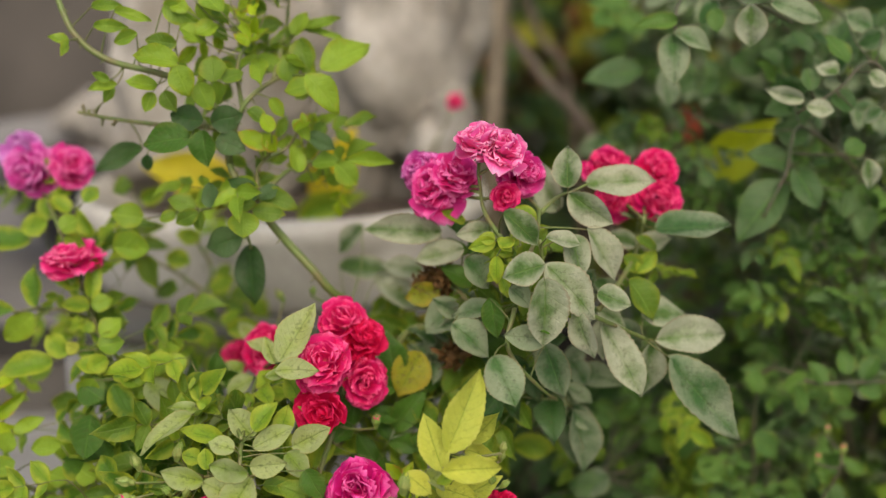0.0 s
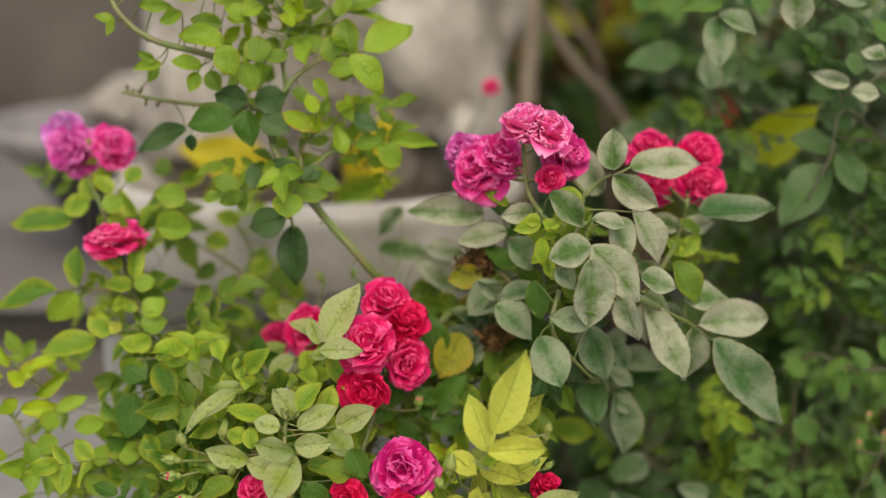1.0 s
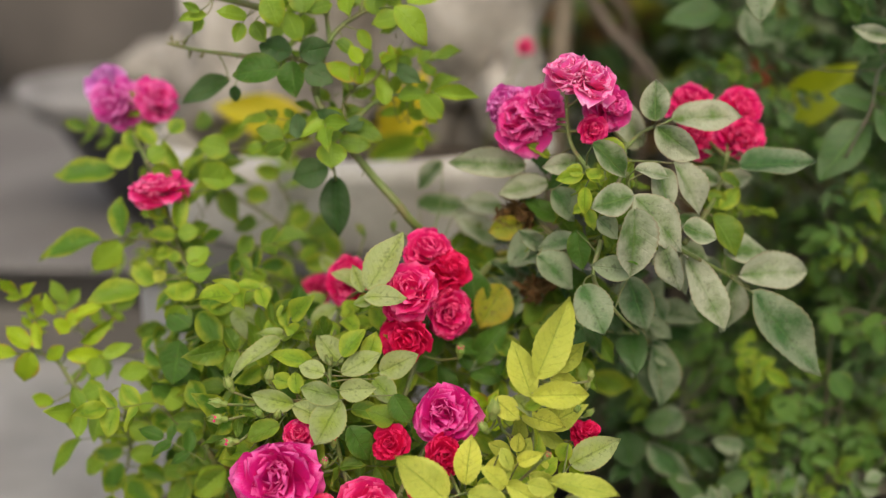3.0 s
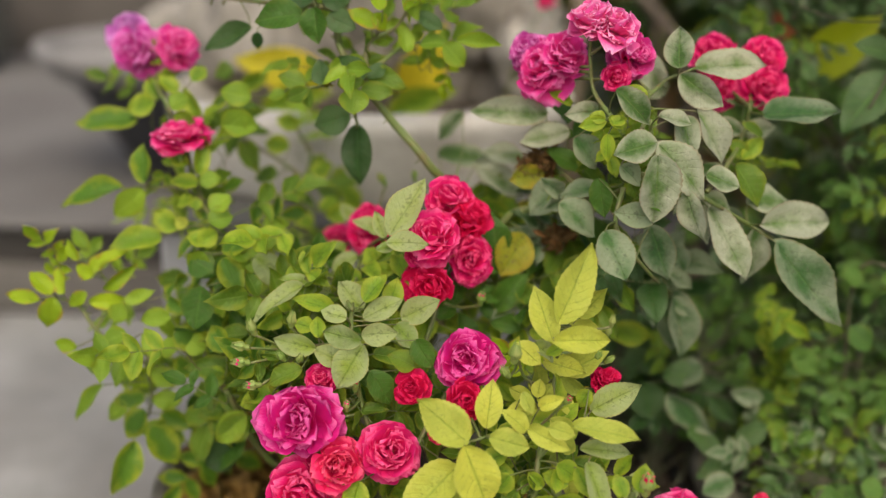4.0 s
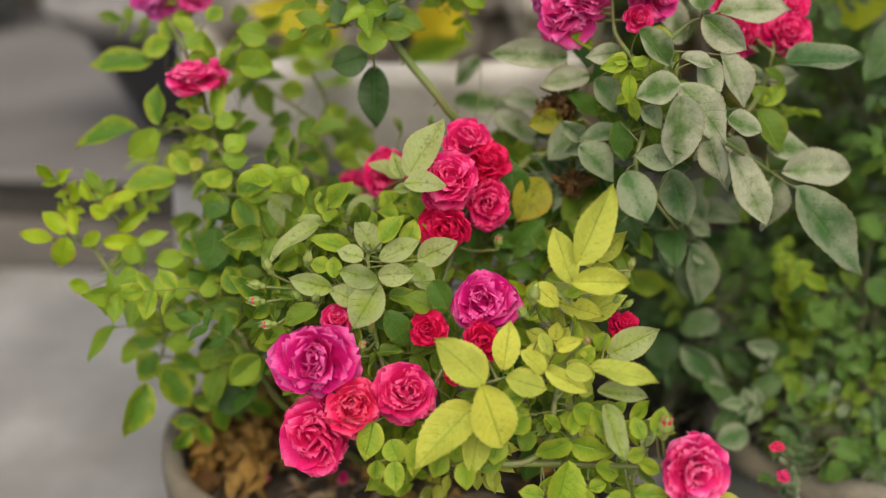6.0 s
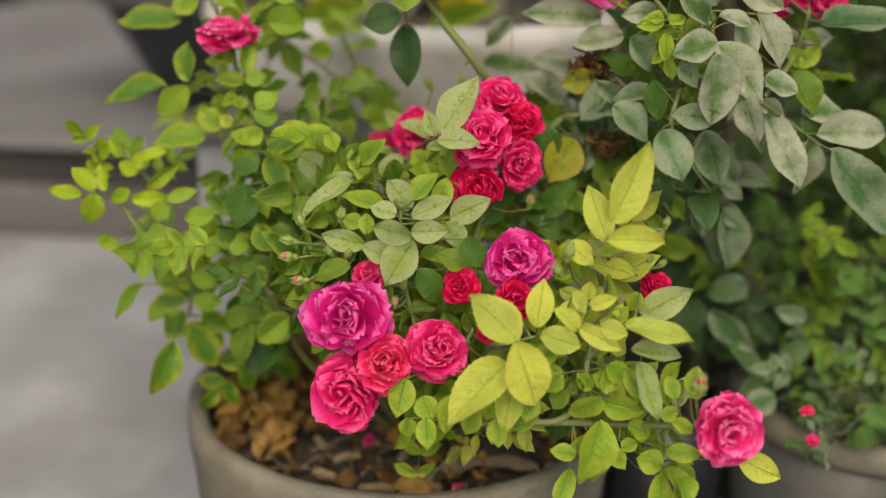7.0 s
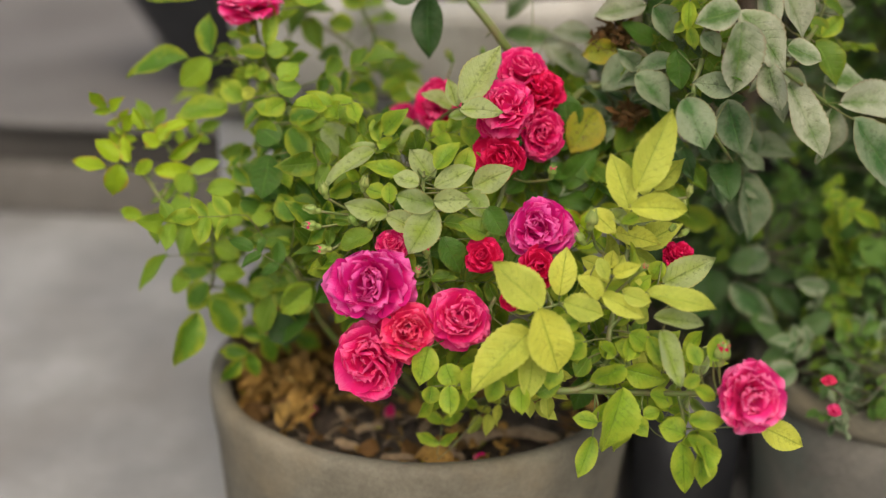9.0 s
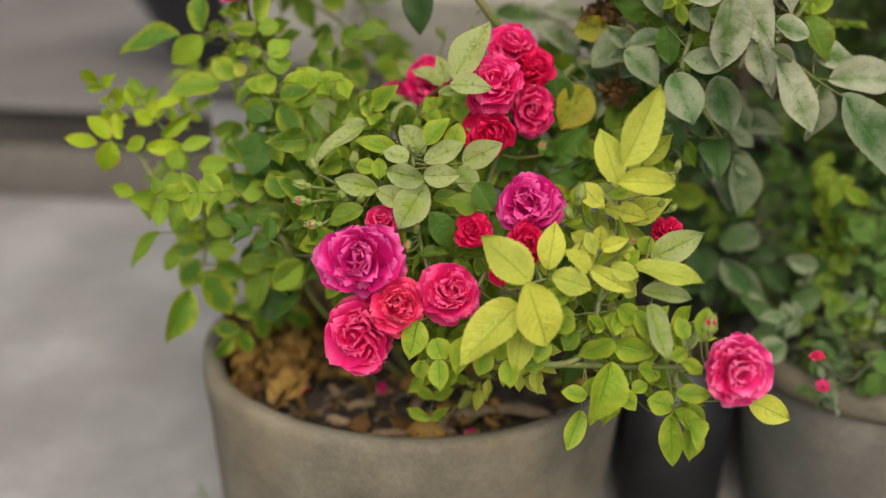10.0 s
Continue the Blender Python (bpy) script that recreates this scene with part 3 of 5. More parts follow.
for k in range(160):
    a, r = rng.uniform(0, math.tau), 0.164 * math.sqrt(rng.uniform(0.02, 1))
    if k < 95:
        a = rng.gauss(math.radians(178), 0.40)
        r = rng.uniform(0.098, 0.160)
    x, y = PX + r * math.cos(a), PY + r * math.sin(a)
    q, size = rng.uniform(0, math.tau), rng.uniform(0.026, 0.052) if k < 70 else rng.uniform(0.012, 0.036)
    z = SOIL_Z + 0.007 + (0.036 * rng.random() if k < 95 else 0.010 * rng.random())
    d = Vector((math.cos(q), math.sin(q), rng.uniform(-0.3, 0.3))) * size
    ob = new("dry_leaf", leaf_mesh("litter" if rng.random() < 0.75 else "dry", 9 + rng.randrange(7)))
    ob.matrix_world = leaf_matrix(Vector((x, y, z)) - d / 2, Vector((x, y, z)) + d / 2, size * rng.uniform(0.3, 0.7), (rng.gauss(0, 0.7), rng.gauss(0, 0.7), 1))
    tagged(ob, "curled ochre dry leaf lying on the potting soil", "dry leaf", "dry leaves in the pot")
crumbs = {"litter": [], "dry": [], "old": []}
for k in range(260):
    a, r = rng.uniform(0, math.tau), 0.166 * math.sqrt(rng.uniform(0.01, 1))
    q, size = rng.uniform(0, math.tau), rng.uniform(0.006, 0.018)
    at = Vector((r * math.cos(a), r * math.sin(a), SOIL_Z + 0.006 + 0.008 * rng.random()))
    d = Vector((math.cos(q), math.sin(q), rng.uniform(-0.5, 0.5))) * size
    crumbs[rng.choice(("litter", "litter", "dry", "dry", "dry", "old"))].append((SMALL[k % 6], leaf_matrix(at, at + d, size * rng.uniform(0.2, 0.7), (rng.gauss(0, 0.7), rng.gauss(0, 0.7), 1))))
for k, rows in crumbs.items():
    ob = new("leaf_litter", blade_mesh("leaf_litter", rows, SPRAY[k]))
    ob.parent = pot
    tagged(ob, "brown crumbled leaf litter", kind="stuff")
for k in range(26):
    a, r, q = rng.uniform(math.pi, math.tau), rng.uniform(0.05, 0.155), rng.uniform(0, math.tau)
    at, ln = Vector((r * math.cos(a), r * math.sin(a), SOIL_Z + 0.012)), rng.uniform(0.012, 0.04)
    way = Vector((math.cos(q), math.sin(q), rng.uniform(-0.15, 0.25))) * ln
    bm = bmesh.new()
    tube(bm, spline([at, at + way * 0.5 + Vector((0, 0, rng.uniform(0, 0.006))), at + way], 3), 0.0009, 0.0005, 5)
    part("twig", bm, TWIG, pot)
for x, y, q in ((-0.247, 0.872, 20), (-0.180, 0.866, 130), (-0.238, 0.868, 250), (-0.100, 0.800, 60)):
    ob = new("fallen_petal", petal_mesh("hot", int(q) % 10))
    ob.matrix_world = pose(x, y, SOIL_Z + 0.013, 84, 8, q) @ Matrix.Scale(0.014, 4)
    tagged(ob, "fallen pink rose petal on the soil", "petal", "fallen petals")

def bark_chip(x, y, length, width, turn, seed):
    """A weathered splinter of bark: a bent, tapered slab with torn ends."""
    chip_rng = random.Random(seed)
    bm = bmesh.new()
    rows = []
    for i in range(7):
        u = i / 6
        w = width * (0.35 + 0.65 * math.sin(math.pi * min(0.92, max(0.12, u)))) * chip_rng.uniform(0.8, 1.15)
        lift = 0.10 * length * math.sin(u * 3.0) + chip_rng.uniform(-0.0008, 0.0008)
        rows.append([bm.verts.new(((u - 0.5) * length + chip_rng.uniform(-0.001, 0.001), v * w * 0.5, lift + h + 0.0012 * (1 - v * v))) for v, h in ((-1, 0.002), (0, 0.004), (1, 0.002), (1, 0.0), (-1, 0.0))])
    for ra, rb in zip(rows, rows[1:]):
        for k in range(5):
            bm.faces.new((ra[k], ra[(k + 1) % 5], rb[(k + 1) % 5], rb[k]))
    bm.faces.new(rows[0][::-1])
    bm.faces.new(rows[-1])
    ob = part("bark_chip", bm, CHIP, smooth=False)
    ob.matrix_world = pose(x, y, SOIL_Z + 0.006, chip_rng.uniform(-10, 10), chip_rng.uniform(-8, 8), turn)
    return tagged(ob, "tan weathered bark chip lying on the potting soil", "bark chip", "bark chips in the pot")


bark_chip(-0.098, 0.838, 0.052, 0.016, 28, 1)
bark_chip(-0.052, 0.850, 0.046, 0.022, -12, 2)
bark_chip(-0.142, 0.862, 0.028, 0.010, 70, 3)
bark_chip(-0.190, 0.848, 0.024, 0.009, 15, 4)
bark_chip(-0.215, 0.866, 0.034, 0.008, 120, 5)
bark_chip(-0.118, 0.815, 0.026, 0.009, -40, 6)
bark_chip(-0.068, 0.808, 0.022, 0.010, 55, 7)
bark_chip(-0.160, 0.800, 0.030, 0.008, 5, 8)
bark_chip(-0.020, 0.842, 0.026, 0.010, 80, 9)
bark_chip(-0.205, 0.818, 0.022, 0.008, -20, 10)

weed = thing("weed", "small green weed at the foot of the cement pot", "weed", (-0.355, 0.915, ground_z(0.915)))
rows = []
for k in range(14):
    q, ln = rng.uniform(0, math.tau), rng.uniform(0.008, 0.018)
    at = Vector((rng.gauss(0, 0.012), rng.gauss(0, 0.03), 0.001))
    rows.append((SMALL[k % 6], leaf_matrix(at, at + Vector((math.cos(q) * 0.6, math.sin(q) * 0.6, 0.9)) * ln, ln * 0.3, (math.sin(q), -1, 0.4))))
ob = new("foliage", blade_mesh("foliage", rows, SPRAY["mid"]))
ob.parent = weed
tagged(ob, kind="stuff")

# ---- the rose in the pot ----
bush = thing("rose_bush", "potted rose with pink and magenta blooms and mixed green leaves", "rose bush", (0, 0, 0))
cane([(-.140, .905, .088), (-.120, .870, .250), (-.067, .914, .376), (-.093, .886, .430), (-.125, .887, .468), (-.150, .882, .503), (-.165, .890, .526), (-.161, .894, .550), (-.151, .895, .573), (-.129, .908, .589), (-.106, .918, .592)], 0.0044, 0.0014)
cane([(-.165, .890, .526), (-.169, .896, .560), (-.195, .892, .587), (-.218, .897, .595), (-.257, .901, .605), (-.282, .905, .624), (-.297, .915, .653)], 0.0030, 0.0022)
cane([(-.167, .895, .551), (-.185, .896, .554), (-.215, .896, .555), (-.260, .918, .557), (-.287, .915, .563)], 0.0026, 0.0012)
cane([(-.154, .896, .565), (-.157, .898, .599), (-.148, .902, .620)], 0.0020, 0.0010)
cane([(-.143, .883, .505), (-.141, .890, .526), (-.121, .905, .537), (-.109, .899, .558)], 0.0020, 0.0010)
cane([(-.134, .893, .508), (-.120, .906, .519), (-.100, .908, .525), (-.073, .906, .524)], 0.0020, 0.0008)
cane([(-.150, .882, .503), (-.151, .873, .481), (-.150, .883, .460)], 0.0018, 0.0008)
cane([(-.156, .883, .512), (-.176, .882, .494), (-.202, .879, .492)], 0.0018, 0.0008)
cane([(-.131, .908, .589), (-.126, .945, .622), (-.123, .958, .652)], 0.0020, 0.0010)
cane([(-.282, .916, .561), (-.283, .916, .569)], 0.0014, 0.0010)
cane([(-.276, .922, .559), (-.270, .913, .567)], 0.0014, 0.0010)
cane([(-.271, .927, .557), (-.273, .930, .550)], 0.0013, 0.0009)
cane([(-.278, .919, .559), (-.279, .917, .565)], 0.0012, 0.0009)
cane([(-.258, .918, .556), (-.261, .920, .551)], 0.0013, 0.0009)
cane([(-.140, .905, .088), (-.100, .880, .260), (-.038, .883, .379), (-.011, .878, .399), (.029, .861, .411), (.056, .844, .426), (.057, .813, .461), (.068, .828, .482), (.072, .853, .498)], 0.0034, 0.0013)
cane([(.049, .817, .477), (.039, .827, .487), (.030, .844, .500), (.026, .843, .526)], 0.0022, 0.0012)
cane([(.070, .822, .482), (.073, .821, .463), (.074, .812, .453)], 0.0016, 0.0010)
cane([(.072, .850, .495), (.086, .863, .505), (.097, .864, .509), (.110, .867, .515)], 0.0018, 0.0009)
cane([(.059, .806, .446), (.087, .797, .440), (.114, .813, .425), (.160, .856, .393), (.177, .862, .383)], 0.0024, 0.0010)
cane([(.052, .809, .434), (.047, .795, .407), (.074, .815, .369), (.103, .874, .331)], 0.0020, 0.0009)
cane([(.113, .811, .432), (.142, .870, .446), (.155, .897, .461), (.158, .896, .480)], 0.0020, 0.0012)
cane([(.028, .830, .421), (.007, .884, .432), (-.006, .891, .435), (-.020, .890, .431)], 0.0018, 0.0009)
cane([(-.140, .905, .088), (-.145, .830, .200), (-.128, .750, .257), (-.135, .750, .288), (-.139, .750, .314), (-.142, .756, .341), (-.145, .807, .352), (-.146, .868, .360), (-.131, .852, .378), (-.118, .808, .392)], 0.0022, 0.0010)
cane([(-.142, .765, .351), (-.167, .838, .350), (-.185, .810, .353)], 0.0014, 0.0008)
cane([(-.138, .753, .329), (-.158, .755, .328), (-.179, .763, .322)], 0.0014, 0.0008)
cane([(-.077, .866, .390), (-.080, .855, .361), (-.083, .834, .334), (-.094, .811, .300), (-.101, .787, .267)], 0.0025, 0.0016)
cane([(-.060, .784, .310), (-.072, .775, .287), (-.087, .756, .266), (-.098, .737, .247)], 0.0020, 0.0015)
cane([(-.140, .905, .088), (-.090, .800, .160), (-.076, .707, .218), (-.029, .703, .220), (-.009, .711, .237), (-.008, .710, .263), (.005, .761, .304), (.004, .739, .343), (.006, .743, .357)], 0.0034, 0.0012)
cane([(-.029, .703, .220), (.012, .712, .216), (.048, .692, .227), (.073, .686, .232)], 0.0026, 0.0014)
cane([(-.008, .712, .279), (-.032, .710, .283), (-.056, .704, .279)], 0.0018, 0.0009)
cane([(-.008, .710, .265), (.017, .738, .279), (.037, .714, .286)], 0.0016, 0.0008)
cane([(.042, .706, .219), (.047, .702, .201), (.049, .700, .183)], 0.0014, 0.0008)
cane([(.005, .758, .296), (-.016, .752, .306), (-.023, .748, .324)], 0.0014, 0.0010)
cane([(-.140, .905, .088), (-.200, .880, .200), (-.204, .845, .286), (-.231, .835, .341), (-.257, .857, .376), (-.281, .898, .397), (-.289, .898, .427), (-.291, .900, .445)], 0.0026, 0.0014)
cane([(-.281, .898, .397), (-.303, .902, .404), (-.334, .913, .402), (-.352, .916, .397)], 0.0016, 0.0009)
cane([(-.286, .901, .410), (-.300, .904, .456), (-.323, .942, .477), (-.347, .988, .489)], 0.0020, 0.0014)
cane([(-.140, .905, .088), (-.220, .840, .190), (-.253, .818, .267), (-.302, .863, .257), (-.328, .859, .268), (-.356, .845, .297), (-.372, .851, .316), (-.390, .853, .323), (-.406, .850, .322)], 0.0030, 0.0010)
cane([(-.358, .846, .301), (-.347, .861, .325), (-.375, .869, .356)], 0.0014, 0.0008)
cane([(-.320, .850, .277), (-.325, .867, .224), (-.340, .858, .194)], 0.0014, 0.0008)
cane([(-.140, .905, .088), (-.274, .913, .278), (-.304, .921, .306), (-.212, 1.003, .392), (-.221, 1.017, .436)], 0.0030, 0.0014)
cane([(-.209, 1.002, .387), (-.238, 1.007, .407), (-.267, 1.001, .425)], 0.0018, 0.0012)
cane([(-.152, .894, .361), (-.151, .903, .364), (-.149, .898, .371)], 0.0026, 0.0024)
leaves(bush, "fresh", [
    (-.093, .914, .597, -.060, .934, .619, .024),
    (-.101, .874, .595, -.077, .870, .572, .020),
    (-.101, .898, .586, -.121, .896, .583, .016),
    (-.120, .909, .588, -.121, .913, .607, .017),
    (-.198, .873, .605, -.230, .876, .613, .018),
    (-.198, .871, .602, -.189, .865, .583, .019),
    (-.217, .884, .587, -.237, .878, .590, .013),
    (-.184, .881, .588, -.175, .877, .570, .016),
    (-.210, .897, .646, -.186, .891, .633, .017),
    (-.245, .891, .642, -.220, .892, .634, .009),
    (-.264, .898, .645, -.242, .897, .645, .009),
    (-.197, .889, .629, -.178, .890, .620, .013),
])
leaves(bush, "fresh", [
    (-.262, .894, .631, -.239, .892, .630, .010),
    (-.118, .936, .622, -.109, .940, .639, .014),
    (-.110, .942, .626, -.082, .942, .633, .010),
    (-.107, .942, .624, -.080, .939, .621, .008),
    (-.250, .895, .586, -.268, .888, .585, .009),
    (-.254, .891, .590, -.265, .888, .596, .007),
    (-.255, .904, .583, -.260, .896, .574, .008),
    (-.220, .884, .581, -.225, .879, .568, .011),
    (-.284, .895, .620, -.297, .890, .622, .008),
    (-.281, .887, .620, -.287, .888, .609, .008),
    (-.114, .890, .559, -.102, .886, .546, .011),
    (-.111, .891, .520, -.116, .896, .540, .013),
])
leaves(bush, "fresh", [
    (-.101, .896, .525, -.081, .894, .530, .015),
    (-.082, .890, .526, -.067, .890, .510, .018),
    (-.072, .899, .527, -.040, .896, .528, .011),
    (-.149, .852, .495, -.149, .848, .478, .022),
    (-.207, .881, .488, -.219, .879, .485, .010),
    (-.184, .888, .625, -.170, .893, .633, .014),
    (-.230, .887, .625, -.248, .889, .619, .011),
    (-.192, .889, .642, -.206, .897, .650, .012),
    (-.131, .889, .576, -.122, .888, .563, .010),
    (-.166, .886, .642, -.185, .901, .658, .017),
    (-.206, .898, .654, -.222, .898, .670, .017),
    (-.164, .905, .658, -.157, .914, .674, .015),
])
leaves(bush, "fresh", [
    (-.118, .946, .650, -.100, .950, .665, .017),
    (-.325, .883, .405, -.350, .883, .384, .021),
    (-.266, .839, .367, -.278, .838, .355, .018),
    (-.261, .850, .400, -.249, .860, .409, .018),
    (-.357, .825, .288, -.361, .826, .268, .012),
    (-.356, .842, .252, -.379, .834, .227, .012),
    (-.332, .843, .325, -.313, .854, .330, .011),
    (-.335, .844, .322, -.342, .841, .308, .016),
    (-.315, .844, .240, -.294, .850, .238, .016),
    (-.233, .810, .245, -.255, .806, .224, .022),
    (-.317, .839, .300, -.305, .831, .282, .014),
    (-.332, .836, .301, -.349, .831, .295, .016),
])
leaves(bush, "fresh", [
    (-.297, .841, .314, -.319, .839, .312, .015),
    (-.329, .836, .287, -.347, .835, .277, .016),
    (-.317, .852, .261, -.298, .849, .253, .017),
    (-.335, .864, .256, -.348, .861, .247, .017),
    (-.289, .825, .292, -.304, .829, .295, .016),
    (-.265, .818, .296, -.279, .822, .303, .018),
    (-.341, .854, .230, -.357, .851, .220, .016),
    (-.249, .811, .273, -.264, .811, .279, .018),
    (-.301, .896, .473, -.288, .899, .480, .018),
    (-.239, .903, .480, -.261, .899, .485, .020),
    (-.233, .890, .457, -.262, .898, .464, .022),
    (-.242, .893, .468, -.261, .893, .452, .020),
])
leaves(bush, "fresh", [
    (-.296, .890, .468, -.283, .893, .460, .013),
    (-.276, .879, .415, -.262, .881, .420, .015),
    (-.262, .846, .392, -.246, .851, .396, .018),
    (-.245, .842, .371, -.231, .839, .363, .017),
    (-.236, .840, .354, -.223, .842, .372, .018),
    (-.210, .845, .380, -.228, .847, .377, .022),
    (-.204, .859, .367, -.217, .861, .380, .020),
    (-.227, .887, .377, -.209, .891, .381, .018),
])
leaves(bush, "mid", [
    (-.112, .926, .618, -.107, .914, .594, .020),
    (-.172, .878, .591, -.174, .886, .609, .020),
    (-.202, .890, .617, -.223, .887, .621, .014),
    (-.141, .879, .504, -.113, .873, .498, .016),
    (-.144, .869, .493, -.121, .869, .490, .015),
    (-.162, .863, .498, -.143, .865, .501, .013),
    (-.189, .869, .497, -.208, .868, .503, .015),
    (-.186, .863, .493, -.203, .863, .485, .012),
    (-.187, .872, .492, -.185, .864, .479, .011),
    (-.230, .889, .608, -.209, .885, .612, .013),
    (-.193, .883, .602, -.205, .881, .594, .013),
    (-.165, .878, .592, -.151, .886, .598, .013),
])
leaves(bush, "mid", [
    (-.164, .897, .637, -.173, .903, .647, .015),
    (-.136, .911, .641, -.149, .911, .647, .013),
    (-.210, .880, .582, -.202, .877, .569, .013),
    (-.147, .884, .568, -.134, .877, .561, .013),
    (-.149, .941, .653, -.131, .944, .670, .018),
    (-.193, .899, .656, -.188, .901, .674, .015),
    (.143, .859, .440, .164, .852, .415, .022),
    (-.030, .926, .377, -.058, .926, .392, .022),
    (.016, .861, .347, -.002, .864, .327, .021),
    (.141, .879, .454, .157, .878, .443, .013),
    (.166, .884, .460, .150, .883, .469, .011),
    (-.125, .753, .322, -.102, .749, .322, .015),
])
leaves(bush, "mid", [
    (-.176, .736, .316, -.199, .733, .307, .015),
    (-.097, .750, .315, -.113, .747, .324, .016),
    (-.186, .749, .324, -.204, .749, .319, .014),
    (-.023, .694, .248, -.030, .692, .236, .014),
    (-.056, .680, .227, -.042, .680, .238, .014),
    (-.251, .825, .246, -.272, .823, .236, .018),
    (-.230, .811, .242, -.254, .803, .225, .021),
    (-.244, .885, .294, -.226, .891, .303, .021),
    (-.217, .872, .295, -.198, .865, .288, .021),
    (-.226, .841, .287, -.208, .839, .269, .018),
    (-.237, .998, .393, -.258, 1.003, .392, .020),
    (-.278, 1.022, .485, -.293, 1.018, .480, .020),
])
leaves(bush, "young", [
    (-.147, .895, .618, -.154, .903, .635, .009),
    (-.146, .902, .618, -.136, .906, .629, .010),
    (-.147, .907, .617, -.142, .902, .638, .008),
    (-.146, .889, .617, -.157, .888, .624, .009),
    (-.136, .877, .549, -.126, .880, .538, .013),
    (-.134, .876, .541, -.155, .882, .551, .014),
    (-.129, .872, .554, -.136, .880, .565, .011),
    (-.105, .885, .558, -.107, .886, .566, .006),
    (-.113, .882, .553, -.101, .888, .561, .007),
    (-.400, .837, .327, -.426, .840, .331, .012),
    (-.390, .840, .332, -.407, .844, .348, .014),
    (-.381, .840, .332, -.386, .849, .350, .012),
])
leaves(bush, "young", [
    (-.388, .835, .329, -.393, .833, .305, .018),
    (-.371, .831, .290, -.388, .831, .293, .011),
    (-.351, .852, .333, -.326, .856, .350, .011),
    (-.361, .847, .323, -.331, .846, .325, .013),
    (-.374, .859, .354, -.383, .862, .369, .008),
    (-.357, .856, .351, -.336, .860, .363, .011),
    (-.358, .844, .345, -.373, .850, .352, .012),
    (-.361, .851, .347, -.352, .857, .360, .011),
    (-.364, .844, .331, -.377, .840, .322, .011),
])
leaves(bush, "dark", [
    (-.183, .881, .560, -.207, .885, .565, .020),
    (-.175, .881, .560, -.153, .883, .564, .020),
    (-.240, .918, .533, -.276, .913, .518, .018),
    (-.171, .881, .547, -.151, .878, .538, .019),
    (-.229, .893, .532, -.229, .893, .520, .009),
    (-.104, .893, .548, -.084, .891, .538, .013),
    (-.156, .872, .472, -.182, .871, .464, .023),
    (-.151, .888, .460, -.150, .874, .420, .025),
    (-.175, .864, .498, -.177, .872, .514, .015),
    (-.144, .875, .502, -.162, .868, .517, .017),
    (-.140, .875, .502, -.127, .878, .511, .013),
    (-.242, .821, .211, -.269, .820, .195, .024),
])
leaves(bush, "deep", [
    (-.238, .821, .218, -.271, .820, .195, .028),
    (-.265, .821, .345, -.270, .816, .315, .025),
    (-.275, .838, .363, -.260, .836, .353, .023),
])
leaves(bush, "deep", [
    (-.192, .873, .549, -.225, .870, .546, .024),
    (-.181, .873, .553, -.179, .867, .529, .021),
    (.035, .817, .438, .039, .811, .412, .017),
    (.003, .874, .351, .030, .872, .333, .025),
    (.040, .893, .325, .053, .884, .299, .023),
    (.062, .783, .436, .079, .775, .426, .017),
    (.029, .874, .389, .052, .873, .371, .020),
    (-.126, .738, .314, -.111, .736, .292, .018),
    (-.095, .747, .335, -.084, .741, .318, .017),
    (-.253, .887, .308, -.235, .896, .316, .021),
    (-.267, .890, .317, -.250, .893, .296, .021),
    (-.248, .878, .262, -.267, .879, .271, .021),
])
leaves(bush, "dusty", [
    (-.004, .880, .474, -.058, .879, .478, .023),
    (.014, .875, .462, -.020, .876, .452, .022),
    (.091, .837, .519, .090, .844, .546, .022),
    (.111, .870, .514, .158, .866, .519, .026),
    (.094, .840, .512, .122, .835, .490, .023),
    (.044, .806, .505, .069, .805, .484, .018),
    (.074, .802, .488, .099, .808, .484, .014),
    (.070, .787, .472, .043, .790, .464, .025),
    (.074, .795, .469, .109, .787, .437, .027),
    (.070, .771, .465, .072, .768, .420, .030),
    (.095, .794, .435, .104, .786, .404, .021),
    (.120, .827, .414, .148, .813, .368, .026),
])
leaves(bush, "dusty", [
    (.159, .850, .393, .157, .845, .352, .023),
    (.164, .841, .400, .219, .856, .401, .029),
    (.113, .813, .444, .135, .813, .435, .021),
    (.156, .863, .411, .189, .872, .415, .026),
    (.107, .837, .485, .132, .834, .452, .022),
    (.093, .822, .484, .102, .811, .459, .025),
    (.036, .843, .485, .011, .843, .481, .016),
    (.091, .917, .485, .074, .914, .522, .023),
    (-.021, .942, .397, -.056, .942, .416, .025),
    (-.019, .947, .425, -.049, .947, .432, .020),
    (-.070, .975, .457, -.091, .971, .438, .020),
])
leaves(bush, "dustyg", [
    (.171, .822, .389, .220, .831, .327, .034),
    (.167, .880, .477, .219, .876, .479, .029),
    (.035, .754, .415, .049, .740, .388, .027),
    (.076, .824, .400, .090, .823, .363, .025),
    (.008, .820, .418, .034, .815, .398, .025),
    (.072, .781, .420, .044, .782, .422, .018),
    (.017, .827, .466, .035, .827, .446, .023),
    (.040, .830, .428, .007, .830, .426, .019),
    (.009, .860, .424, -.013, .861, .400, .026),
    (.090, .867, .345, .087, .854, .317, .020),
    (.105, .875, .331, .118, .861, .284, .025),
    (.135, .886, .397, .160, .884, .381, .020),
])
leaves(bush, "dustyg", [
    (.103, .867, .428, .116, .869, .446, .019),
    (.048, .795, .453, .062, .791, .442, .016),
    (.103, .889, .365, .117, .887, .347, .020),
])
